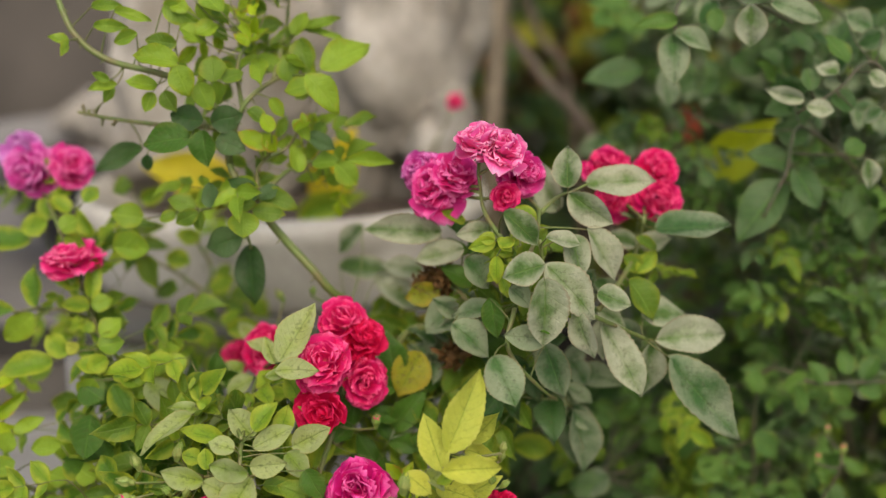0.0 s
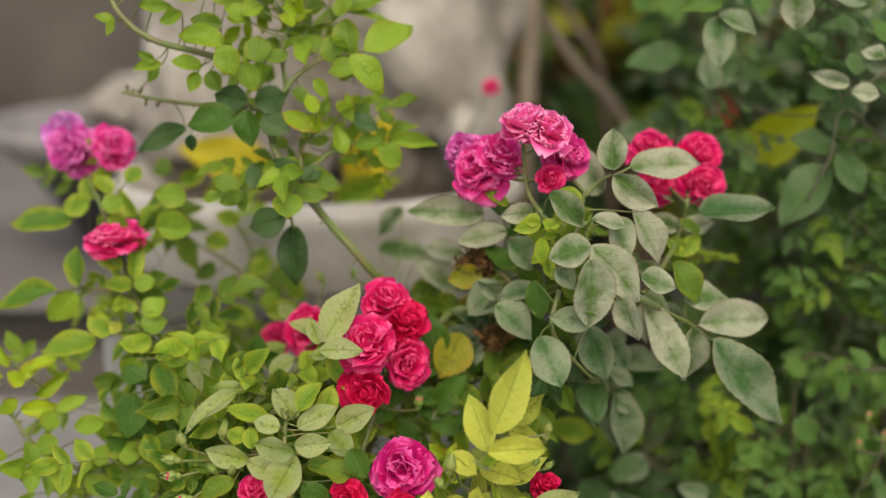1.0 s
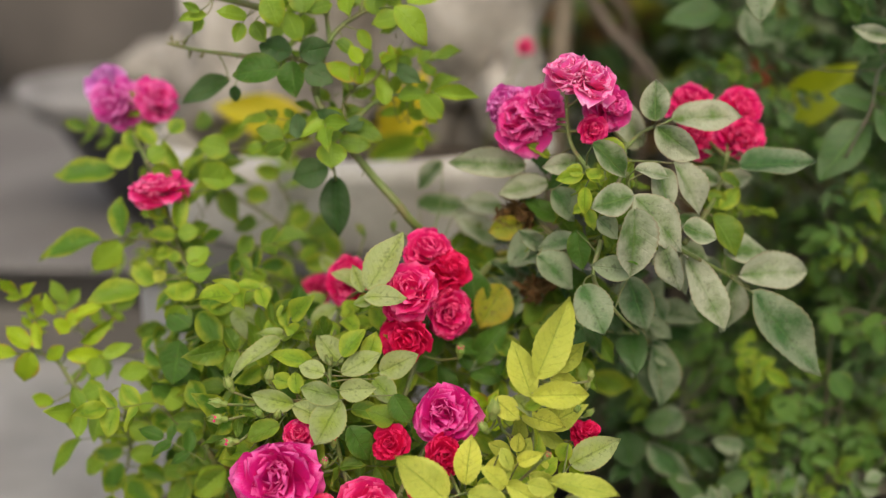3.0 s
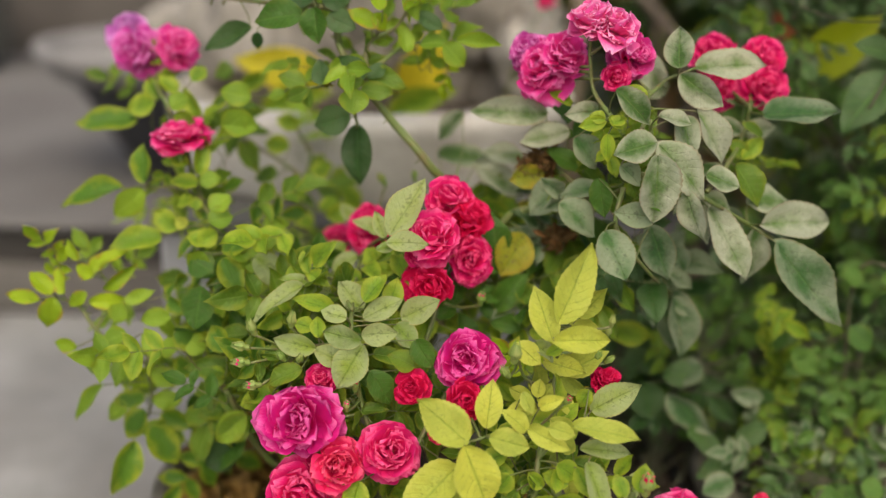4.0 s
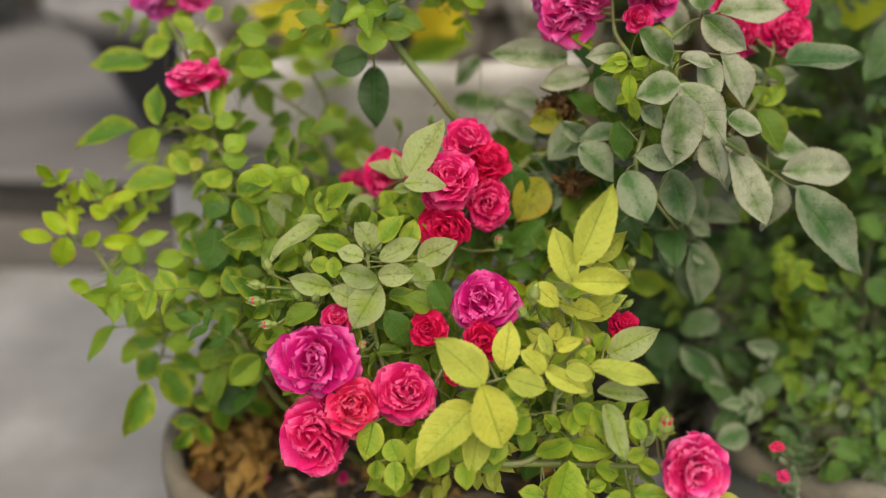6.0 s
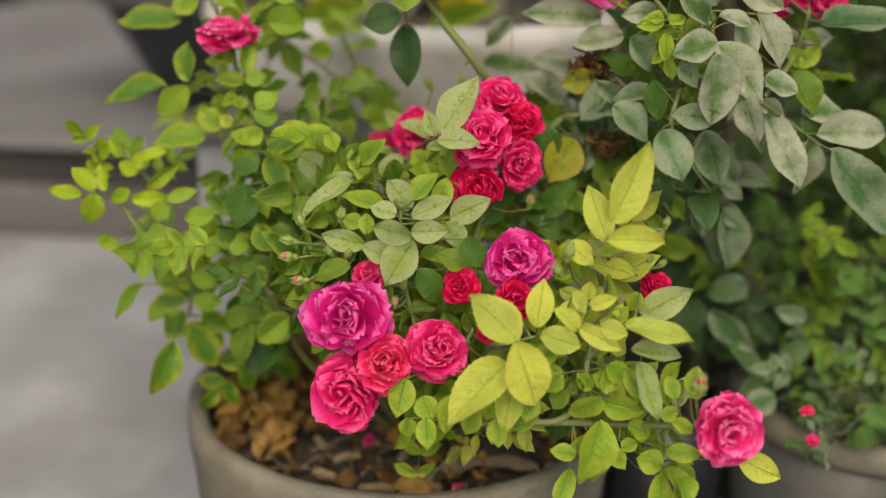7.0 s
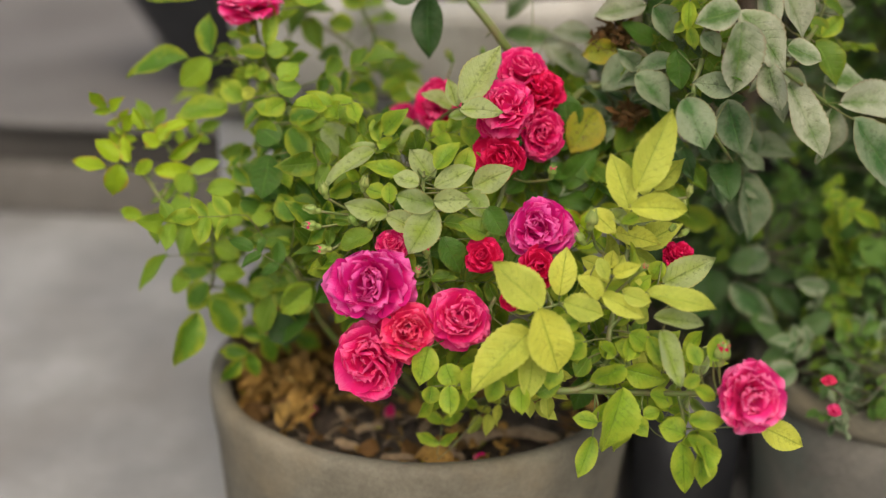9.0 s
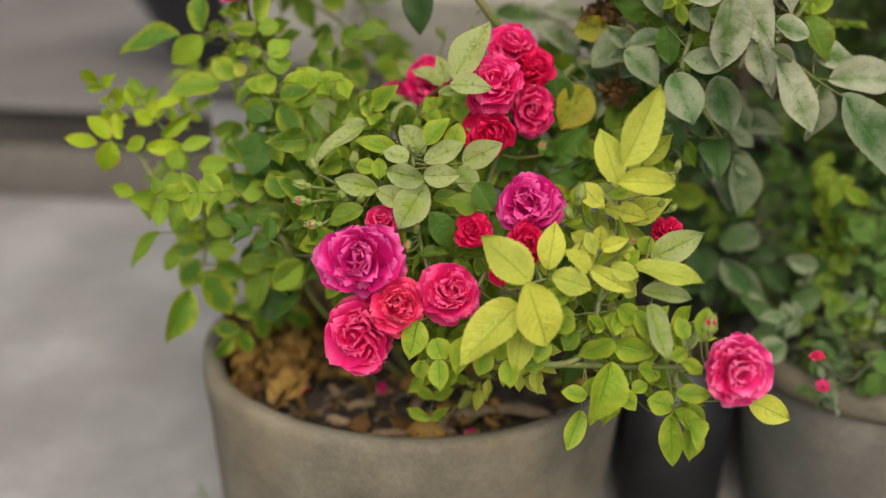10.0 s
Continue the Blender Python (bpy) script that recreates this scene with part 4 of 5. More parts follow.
leaves(bush, "yg", [
    (.038, .801, .474, .038, .796, .457, .010),
    (.037, .819, .481, .019, .817, .477, .011),
    (.039, .806, .486, .049, .803, .479, .010),
    (.037, .819, .482, .027, .818, .486, .010),
    (.040, .803, .482, .051, .806, .486, .009),
    (.016, .869, .485, -.001, .867, .493, .010),
    (.066, .822, .496, .054, .828, .506, .011),
    (.152, .878, .443, .166, .882, .458, .013),
    (-.133, .768, .357, -.120, .775, .375, .015),
    (-.116, .779, .350, -.111, .780, .369, .015),
    (-.165, .751, .335, -.166, .756, .348, .011),
    (-.155, .763, .351, -.184, .764, .360, .013),
])
leaves(bush, "yg", [
    (-.170, .758, .339, -.183, .758, .343, .012),
    (.002, .694, .243, -.019, .695, .229, .017),
    (.002, .693, .226, -.005, .680, .186, .028),
    (.005, .701, .238, .030, .697, .235, .019),
    (-.014, .689, .203, -.030, .690, .205, .012),
    (-.016, .693, .188, -.024, .678, .167, .014),
    (.045, .685, .192, .048, .677, .158, .016),
    (.056, .684, .188, .063, .677, .164, .016),
    (.047, .681, .199, .067, .682, .185, .014),
    (.046, .689, .198, .030, .693, .202, .018),
    (.047, .675, .216, .068, .676, .215, .013),
    (.058, .679, .259, .063, .686, .274, .014),
])
leaves(bush, "yg", [
    (.049, .679, .255, .043, .684, .267, .011),
    (-.005, .699, .249, -.015, .702, .257, .012),
    (.011, .697, .205, .021, .694, .192, .012),
    (.005, .699, .266, .019, .700, .256, .015),
    (.012, .700, .251, -.004, .703, .257, .014),
    (.022, .697, .223, .038, .700, .216, .014),
    (.048, .677, .239, .062, .677, .231, .010),
    (.049, .674, .248, .040, .675, .241, .010),
    (-.028, .689, .262, -.037, .686, .251, .015),
    (.007, .731, .339, -.004, .729, .335, .009),
    (-.132, .703, .246, -.137, .695, .223, .018),
    (-.098, .689, .242, -.104, .681, .219, .015),
])
leaves(bush, "yg", [
    (-.129, .696, .220, -.129, .690, .210, .014),
    (-.116, .687, .225, -.114, .678, .208, .014),
    (-.084, .680, .238, -.087, .674, .222, .015),
    (-.068, .676, .233, -.066, .672, .216, .014),
    (-.119, .694, .238, -.113, .687, .225, .016),
    (-.073, .680, .247, -.076, .678, .231, .015),
    (-.046, .684, .247, -.049, .679, .232, .015),
    (-.032, .691, .278, -.047, .688, .270, .014),
    (.028, .746, .301, .022, .744, .289, .012),
    (-.196, .766, .281, -.225, .763, .277, .019),
    (-.151, .699, .252, -.139, .701, .238, .013),
    (-.005, .701, .211, -.016, .693, .201, .012),
])
leaves(bush, "yg", [
    (.019, .697, .206, .029, .698, .210, .010),
    (-.311, .874, .370, -.344, .858, .369, .021),
    (-.278, .883, .422, -.274, .890, .452, .014),
    (-.281, .887, .411, -.304, .890, .415, .015),
    (-.296, .871, .378, -.314, .877, .390, .018),
    (-.264, .850, .373, -.281, .848, .380, .016),
    (-.282, .881, .392, -.282, .885, .401, .011),
    (-.201, .754, .288, -.222, .756, .284, .016),
    (-.331, .950, .466, -.353, .950, .461, .019),
    (-.326, .953, .470, -.339, .958, .484, .016),
    (-.309, .944, .477, -.323, .945, .490, .014),
    (-.289, .922, .490, -.280, .928, .500, .014),
])
leaves(bush, "yg", [
    (-.288, .887, .427, -.303, .892, .433, .012),
    (-.285, .884, .400, -.298, .883, .396, .014),
    (-.258, .847, .383, -.272, .844, .374, .015),
    (-.205, .858, .315, -.186, .853, .322, .018),
    (-.206, .991, .348, -.222, .994, .363, .017),
    (-.197, .997, .363, -.181, .998, .373, .015),
    (-.211, .994, .374, -.227, 1.000, .382, .015),
    (-.207, 1.006, .392, -.187, 1.007, .402, .018),
    (-.227, 1.008, .417, -.248, 1.011, .421, .018),
    (-.191, .958, .347, -.172, .963, .352, .017),
    (-.218, 1.016, .436, -.239, 1.018, .441, .015),
    (-.188, .974, .364, -.163, .975, .369, .017),
])
leaves(bush, "yg", [
    (-.268, 1.019, .471, -.247, 1.018, .481, .017),
])
leaves(bush, "old", [
    (-.004, .877, .428, -.028, .872, .423, .019),
    (-.018, .858, .382, -.034, .852, .352, .030),
])
leaves(bush, "pale", [
    (-.116, .790, .402, -.093, .807, .435, .024),
    (-.117, .777, .398, -.090, .778, .400, .015),
    (-.111, .782, .394, -.127, .786, .391, .010),
    (-.130, .863, .380, -.150, .863, .392, .014),
    (-.155, .918, .372, -.170, .929, .387, .012),
    (-.122, .799, .396, -.129, .804, .413, .011),
    (-.163, .897, .359, -.186, .893, .343, .019),
    (-.149, .859, .362, -.169, .856, .350, .016),
    (-.181, .778, .363, -.215, .765, .344, .015),
    (-.163, .842, .349, -.192, .840, .346, .010),
    (-.138, .784, .345, -.154, .789, .364, .019),
    (-.133, .768, .344, -.108, .772, .357, .016),
])
leaves(bush, "pale", [
    (-.133, .728, .342, -.158, .730, .346, .017),
    (-.132, .744, .340, -.109, .745, .341, .016),
    (-.110, .767, .339, -.096, .759, .326, .017),
    (-.132, .734, .335, -.148, .722, .310, .024),
    (-.106, .770, .344, -.080, .766, .359, .019),
    (-.167, .744, .329, -.196, .745, .334, .015),
    (-.148, .739, .321, -.166, .741, .330, .016),
    (-.145, .748, .351, -.162, .754, .353, .014),
    (.021, .699, .279, .054, .703, .275, .013),
    (.025, .691, .271, .037, .681, .238, .017),
    (.032, .745, .287, .063, .744, .306, .021),
    (-.012, .731, .342, .002, .729, .331, .012),
])
leaves(bush, "pale", [
    (-.225, .840, .365, -.199, .828, .347, .023),
])
leaves(bush, "yellow", [
    (.004, .724, .362, .025, .736, .409, .026),
    (-.001, .722, .349, -.013, .736, .380, .019),
    (.001, .713, .351, .039, .722, .349, .018),
    (-.003, .756, .319, .024, .741, .316, .016),
    (-.058, .683, .290, -.089, .688, .315, .026),
    (-.065, .685, .268, -.100, .664, .240, .030),
    (-.058, .675, .289, -.042, .672, .247, .030),
    (-.060, .685, .256, -.063, .675, .226, .018),
    (-.044, .704, .291, -.041, .714, .319, .018),
    (-.041, .685, .292, -.016, .686, .285, .018),
    (.015, .695, .297, .056, .688, .294, .016),
    (-.014, .733, .285, .015, .735, .291, .012),
])
leaves(bush, "yellow", [
    (.001, .725, .287, .020, .725, .277, .012),
    (.101, .698, .201, .127, .692, .192, .019),
    (-.024, .725, .343, -.009, .725, .329, .015),
    (-.014, .736, .299, -.028, .737, .304, .012),
    (-.008, .742, .297, -.007, .747, .308, .010),
    (-.018, .708, .301, -.031, .710, .300, .012),
    (-.006, .743, .292, .001, .744, .305, .011),
    (-.015, .703, .301, -.025, .701, .293, .011),
    (-.005, .699, .292, -.018, .701, .289, .012),
    (.007, .736, .296, .020, .738, .289, .012),
    (.006, .707, .281, .018, .708, .273, .014),
    (-.286, .866, .382, -.294, .866, .388, .012),
])
leaves(bush, "edge", [
    (-.351, .959, .450, -.399, .959, .444, .024),
    (-.350, .905, .402, -.398, .898, .392, .022),
    (-.328, .902, .409, -.333, .909, .438, .023),
    (-.250, .836, .364, -.237, .830, .338, .019),
    (-.252, .844, .370, -.231, .842, .378, .018),
    (-.328, .859, .235, -.351, .856, .233, .016),
    (-.327, .854, .225, -.342, .847, .205, .021),
    (-.332, .836, .205, -.344, .820, .166, .023),
    (-.319, .845, .214, -.298, .841, .186, .024),
    (-.313, .860, .220, -.288, .856, .212, .018),
    (-.247, .823, .243, -.271, .822, .240, .017),
    (-.280, .835, .269, -.291, .828, .281, .018),
])
leaves(bush, "edge", [
    (-.287, .819, .309, -.270, .821, .299, .020),
    (-.242, .796, .305, -.256, .804, .320, .019),
])
leaves(bush, "yellow", [
    (-.018, .694, .294, -.031, .690, .309, .013),
    (-.015, .692, .295, .010, .684, .285, .013),
    (-.002, .690, .298, .014, .686, .295, .012),
    (-.008, .705, .306, .006, .700, .315, .010),
    (-.020, .700, .318, -.014, .692, .307, .009),
])
leaves(bush, "yg", [
    (.005, .700, .262, .003, .692, .249, .013),
    (.018, .700, .263, .028, .690, .247, .012),
    (-.035, .700, .264, -.029, .690, .248, .014),
])
leaves(bush, "dusty", [
    (-.055, .965, .416, -.018, .955, .390, .024),
    (-.089, .990, .417, -.046, .985, .416, .022),
])
rose(bush, (-.017, .882, .525), .037, "violet", -35, 10, 1)
rose(bush, (-.007, .870, .514), .051, "orchid", -25, -5, 1)
rose(bush, (.010, .861, .526), .039, "orchid", 15, 15, 1)
rose(bush, (.023, .830, .554), .036, "light", -15, 38, 0.85)
rose(bush, (.044, .830, .549), .038, "light", 18, 30, 0.9)
rose(bush, (.061, .855, .525), .038, "orchid", 30, 5, 1)
rose(bush, (.046, .836, .511), .022, "hot", 10, -15, 1)
rose(bush, (.133, .924, .520), .042, "hot", -10, 25, 1)
rose(bush, (.174, .923, .516), .038, "hot", 20, 10, 1)
rose(bush, (.173, .912, .494), .039, "hot", 5, -5, 1)
rose(bush, (.136, .917, .493), .034, "hot", -15, -10, 1)
rose(bush, (-.360, .986, .523), .040, "lilac", -20, 25, 1)
rose(bush, (-.347, .968, .507), .046, "violet", -5, 0, 1)
rose(bush, (-.309, .963, .513), .042, "orchid", 25, 10, 1)
rose(bush, (-.293, .889, .457), .049, "rosy", 0, 52, 1.05, 0.65)
rose(bush, (-.076, .841, .417), .041, "hot", 0, 35, 1)
rose(bush, (-.088, .798, .399), .043, "pink", -15, 10, 1)
rose(bush, (-.059, .832, .403), .036, "red", 15, 15, 1)
rose(bush, (-.057, .824, .373), .042, "hot", 15, 0, 1)
rose(bush, (-.089, .798, .359), .040, "red", -5, -10, 1)
rose(bush, (-.140, .879, .379), .044, "hot", -25, 15, 1)
rose(bush, (-.179, .950, .348), .030, "hot", -20, 10, 1)
rose(bush, (-.095, .802, .383), .025, "hot", -10, 0, 1)
rose(bush, (-.060, .742, .326), .046, "magenta", 5, 10, 1)
rose(bush, (-.058, .723, .301), .029, "red", 10, -15, 1)
rose(bush, (-.098, .739, .303), .027, "red", -5, 10, 1)
rose(bush, (.042, .767, .301), .026, "red", 10, 30, 1)
rose(bush, (-.077, .708, .282), .018, "red", -10, -20, 1)
rose(bush, (-.174, .714, .286), .059, "magenta", -8, 8, 1)
rose(bush, (-.173, .709, .229), .057, "pink", -15, -12, 1)
rose(bush, (-.146, .704, .257), .041, "pinkred", 5, 5, 1)
rose(bush, (-.109, .712, .266), .044, "pink", 22, 5, 1)
rose(bush, (-.163, .744, .306), .027, "pink", 10, 25, 1)
rose(bush, (.087, .673, .238), .051, "rosy", 20, -4, 1)
sprig((-.282, .850, .302), .045, 5, "edge mid yg fresh", .024)
sprig((-.242, .889, .347), .042, 2, "edge yg fresh mid", .024)
sprig((-.272, .937, .426), .038, 3, "mid yg edge", .022)
sprig((-.334, .880, .274), .038, 3, "fresh fresh edge young", .020)
sprig((-.314, .885, .221), .034, 3, "edge fresh edge", .022)
sprig((-.374, .883, .317), .028, 4, "young fresh", .016)
sprig((-.279, .895, .383), .028, 3, "yg edge yg", .018)
sprig((-.320, .964, .464), .029, 3, "yg mid yg", .018)
sprig((-.202, .807, .310), .039, 5, "yg mid pale", .022)
sprig((-.251, .881, .319), .037, 4, "mid yg edge", .022)
sprig((-.215, .775, .280), .038, 5, "mid yg deep", .022)
sprig((-.177, .808, .346), .025, 4, "yg pale", .018)
sprig((-.127, .791, .274), .038, 10, "yg mid edge", .022)
sprig((-.089, .800, .277), .034, 7, "mid deep yg", .022)
sprig((-.123, .759, .204), .038, 9, "yg edge yg mid", .020)
sprig((-.068, .738, .217), .033, 8, "yg yellow mid", .018)
sprig((-.269, .863, .205), .029, 3, "mid edge deep", .024)
sprig((-.005, .773, .273), .025, 6, "yellow yg yellow", .020)
sprig((.025, .737, .222), .029, 7, "yg yg pale", .018)
sprig((-.017, .737, .242), .028, 7, "yg mid yellow", .020)
sprig((.052, .727, .188), .020, 3, "yg", .018)
sprig((.010, .772, .292), .016, 3, "yellow young", .014)
sprig((-.015, .761, .294), .016, 3, "yellow young", .013)
sprig((.042, .865, .411), .044, 10, "dustyg deep mid dustyg", .028)
sprig((.123, .859, .448), .034, 4, "dusty dustyg mid", .026)
sprig((.008, .934, .404), .038, 3, "dustyg dusty mid", .026)
sprig((.078, .863, .374), .040, 8, "deep dark mid dustyg", .028)
sprig((.036, .845, .474), .021, 3, "yg mid", .015)
sprig((.161, .932, .443), .019, 3, "yg mid", .016)
sprig((.026, .916, .336), .042, 8, "mid deep dustyg", .026)
sprig((-.185, .929, .592), .045, 3, "fresh fresh mid", .022)
sprig((-.141, .918, .539), .031, 4, "fresh mid young", .020)
sprig((-.201, .928, .627), .044, 3, "fresh mid", .022)
sprig((-.153, .897, .489), .027, 3, "mid fresh deep", .020)
sprig((-.112, .959, .598), .028, 2, "fresh", .022)
sprig((-.162, .931, .622), .027, 4, "young fresh", .016)
sprig((-.110, .929, .547), .018, 3, "young fresh", .013)
sprig((-.151, .959, .665), .054, 4, "fresh mid", .024)
sprig((-.093, .925, .520), .023, 3, "fresh young", .018)
sprig((-.277, 1.030, .381), .057, 2, "yg mid yg", .026)
sprig((-.221, 1.059, .372), .053, 3, "yg fresh", .024)
sprig((-.066, 1.004, .402), .050, 2, "dustyg mid", .020)
sprig((-.051, .974, .361), .040, 3, "mid dustyg", .028)
sprig((-.311, 1.036, .444), .046, 2, "yg mid", .026)
sprig((-.188, .828, .290), .058, 17, "mid yg deep", .026)
sprig((-.117, .839, .281), .054, 15, "mid yg edge", .026)
sprig((-.252, .886, .279), .057, 5, "mid yg edge", .026)
sprig((-.046, .854, .303), .049, 13, "mid yg deep", .028)
sprig((-.262, .905, .302), .053, 8, "mid yg deep", .026)
sprig((-.308, .943, .340), .044, 2, "mid yg edge", .024)
sprig((-.174, .832, .311), .048, 11, "mid yg deep", .024)
sprig((-.006, .767, .230), .034, 8, "mid yg deep", .022)
sprig((-.023, .921, .302), .048, 11, "mid yg deep", .028)
sprig((.024, .937, .348), .043, 8, "deep dustyg dark", .030)
sprig((-.034, .938, .357), .029, 4, "mid old", .026)
sprig((-.298, .912, .363), .042, 2, "yg edge mid", .020)
sprig((-.291, .928, .403), .033, 3, "yg edge mid", .022)
sprig((-.206, .783, .293), .034, 8, "yg mid edge", .020)
sprig((-.291, .915, .246), .039, 5, "mid edge fresh", .022)
sprig((-.136, .748, .284), .018, 6, "yg mid edge", .018)
bud(bush, (-.026, .713, .338), 0.0098, None)
bud(bush, (-.031, .713, .326), 0.0072, None, (-0.5, -0.4, 0.8))
bud(bush, (.009, .703, .311), 0.0058, 'red', (0.4, -0.5, 0.7))
bud(bush, (.063, .681, .259), 0.0115, 'red')
bud(bush, (-.208, .736, .344), 0.0082, None, (-0.3, -0.3, 1))
bud(bush, (-.215, .738, .331), 0.0076, None, (-1.0, -0.3, 0.3))
bud(bush, (-.215, .736, .320), 0.0081, "pink", (-0.8, -0.4, 0.2))
bud(bush, (-.207, .734, .304), 0.0077, "pink", (-0.9, -0.4, 0.1))
bud(bush, (-.182, .740, .349), 0.0077, None, (0.2, -0.3, 1))
bud(bush, (-.188, .736, .324), 0.0066, None, (-0.4, -0.5, 0.8))
bud(bush, (-.177, .738, .322), 0.0067, None, (0.3, -0.5, 0.7))
bud(bush, (.034, .758, .321), 0.0059, None, (0.3, -0.4, 1))
bud(bush, (.042, .760, .318), 0.0057, None, (0.8, -0.3, 0.8))
bud(bush, (.041, .762, .338), 0.0055, None, (0.2, -0.3, 1))
bud(bush, (.029, .758, .333), 0.0050, None, (-0.5, -0.3, 1))
bud(bush, (-.134, .930, .406), 0.0076, None, (-0.6, -0.2, 1))
bud(bush, (-.108, .930, .410), 0.0059, None, (0.1, -0.2, 1))
bud(bush, (-.294, .890, .431), 0.0071, 'pink')
bud(bush, (-.315, .895, .441), 0.0055, 'red')
bud(bush, (-.185, .763, .344), 0.0054, None)
bud(bush, (.041, .740, .354), 0.0056, None)
bud(bush, (-.137, .733, .304), 0.0063, 'red')
bud(bush, (-.142, .723, .293), 0.0057, 'pink')
bud(bush, (-.050, .812, .343), 0.0075, 'pink')
withered(bush, (-.005, .882, .439), 0.0275, 3)
withered(bush, (.007, .860, .381), 0.024, 4)
withered(bush, (-.174, .878, .498), 0.010, 6, "old")
withered(bush, (-.014, .880, .430), 0.0177, 5)

finish_canes(bush, 0, STEM)
finish_sprigs(bush)

# ---- a second rose leaning in from the planter ----
right_rose = thing("rose_shrub", "rose shrub with grey-green dusty leaves and small red buds", "rose shrub")
SAMPLES.clear()
SPRAY_BITS.clear()
second = len(CANES)
cane([(.540, 1.240, .010), (.430, 1.060, .405), (.304, .965, .542), (.282, .946, .507), (.264, .938, .473)], 0.0019, 0.0012)
cane([(.540, 1.240, .010), (.420, 1.120, .560), (.233, .975, .665), (.190, .950, .648), (.184, .939, .622), (.181, .931, .611)], 0.0019, 0.0010)
cane([(.540, 1.240, .010), (.450, 1.040, .448), (.371, .951, .567), (.341, .938, .600), (.314, .933, .578), (.282, .929, .560)], 0.0019, 0.0010)
cane([(.284, .966, .629), (.250, .939, .644), (.243, .939, .642)], 0.0020, 0.0010)
cane([(.285, .960, .118), (.245, .870, .170), (.205, .815, .165), (.172, .788, .190)], 0.0013, 0.0008)
cane([(.105, 1.005, .085), (.112, .965, .150), (.122, .930, .225), (.136, .925, .250)], 0.0014, 0.0008)
cane([(.285, .960, .118), (.300, .990, .250), (.325, .985, .360), (.350, .970, .420)], 0.0016, 0.0008)
cane([(.285, .960, .118), (.274, .955, .321), (.316, .923, .333), (.372, .924, .335)], 0.0020, 0.0012)
cane([(.285, .960, .118), (.326, .903, .250), (.332, .900, .282)], 0.0015, 0.0010)
leaves(right_rose, "dustyg", [
    (.181, .933, .621, .182, .917, .588, .025),
    (.183, .932, .622, .211, .926, .614, .016),
    (.256, .921, .647, .298, .925, .636, .021),
    (.194, .998, .559, .188, 1.009, .586, .020),
    (.206, .946, .630, .221, .951, .650, .016),
    (.346, .921, .564, .334, .924, .554, .013),
    (.329, .966, .634, .352, .965, .625, .020),
    (.352, .951, .621, .336, .954, .612, .018),
    (.228, .951, .652, .210, .955, .661, .018),
    (.114, .911, .226, .149, .902, .198, .023),
])
leaves(right_rose, "dustyg", [
    (.165, .876, .165, .141, .868, .158, .022),
    (.140, .924, .249, .115, .915, .237, .024),
    (.193, .916, .223, .169, .915, .228, .016),
])
leaves(right_rose, "shade", [
    (.182, .931, .632, .152, .929, .630, .015),
    (.321, .934, .600, .307, .938, .622, .017),
    (.326, .932, .528, .340, .933, .536, .017),
    (.216, .946, .640, .217, .937, .623, .014),
    (.287, .921, .329, .307, .925, .340, .017),
    (.296, .919, .332, .303, .920, .309, .017),
    (.320, .922, .333, .311, .928, .351, .016),
    (.330, .923, .333, .340, .919, .314, .017),
    (.354, .924, .338, .363, .928, .356, .017),
    (.351, .927, .332, .368, .919, .324, .017),
    (.274, .941, .321, .260, .945, .335, .017),
    (.339, .922, .343, .336, .931, .360, .016),
])
leaves(right_rose, "shade", [
    (.233, .860, .157, .260, .862, .159, .017),
    (.220, .925, .265, .240, .921, .246, .021),
    (.268, .933, .283, .287, .927, .266, .021),
    (.201, .948, .260, .219, .948, .277, .022),
    (.160, .975, .281, .174, .975, .298, .015),
    (.175, .974, .277, .195, .970, .276, .015),
    (.164, .964, .274, .155, .965, .253, .014),
    (.184, .966, .269, .196, .963, .249, .014),
    (.149, .968, .278, .137, .972, .287, .014),
    (.226, .851, .169, .251, .841, .164, .017),
    (.238, .840, .158, .226, .840, .142, .016),
    (.266, .852, .178, .283, .848, .171, .018),
])
leaves(right_rose, "shade", [
    (.215, .925, .246, .240, .925, .260, .016),
])
leaves(right_rose, "darkg", [
    (.110, .919, .241, .142, .916, .246, .022),
    (.132, .902, .199, .164, .899, .175, .022),
    (.177, 1.058, .582, .129, 1.055, .575, .028),
    (.281, .949, .499, .242, .933, .461, .034),
    (.291, .962, .514, .253, .959, .521, .024),
    (.288, .938, .513, .304, .928, .483, .023),
    (.301, .962, .535, .277, .969, .543, .022),
    (.291, .926, .579, .289, .932, .596, .015),
    (.328, .933, .564, .312, .941, .575, .021),
    (.356, .981, .491, .376, .975, .456, .029),
    (.331, .944, .493, .333, .938, .473, .019),
    (.284, .966, .620, .301, .957, .607, .018),
    (.250, 1.012, .598, .269, 1.004, .585, .021),
    (.283, .989, .595, .269, .991, .605, .019),
])
leaves(right_rose, "darkg", [
    (.360, .963, .475, .349, .951, .453, .021),
    (.174, .903, .189, .197, .906, .204, .021),
    (.207, .933, .213, .181, .933, .223, .022),
])
leaves(right_rose, "dusty", [
    (.238, .919, .644, .240, .920, .614, .024),
    (.284, .924, .572, .254, .921, .580, .013),
    (.288, .921, .566, .308, .918, .564, .015),
    (.309, .921, .592, .296, .931, .598, .016),
    (.337, .917, .524, .344, .917, .501, .016),
    (.334, .917, .593, .346, .914, .584, .014),
])
leaves(right_rose, "dark", [
    (.090, .913, .235, .100, .906, .207, .029),
])
sprig((.342, .965, .400), .045, 17, "shade mid shade darkg", .0165)
sprig((.308, .975, .428), .036, 8, "shade mid darkg", .0165)
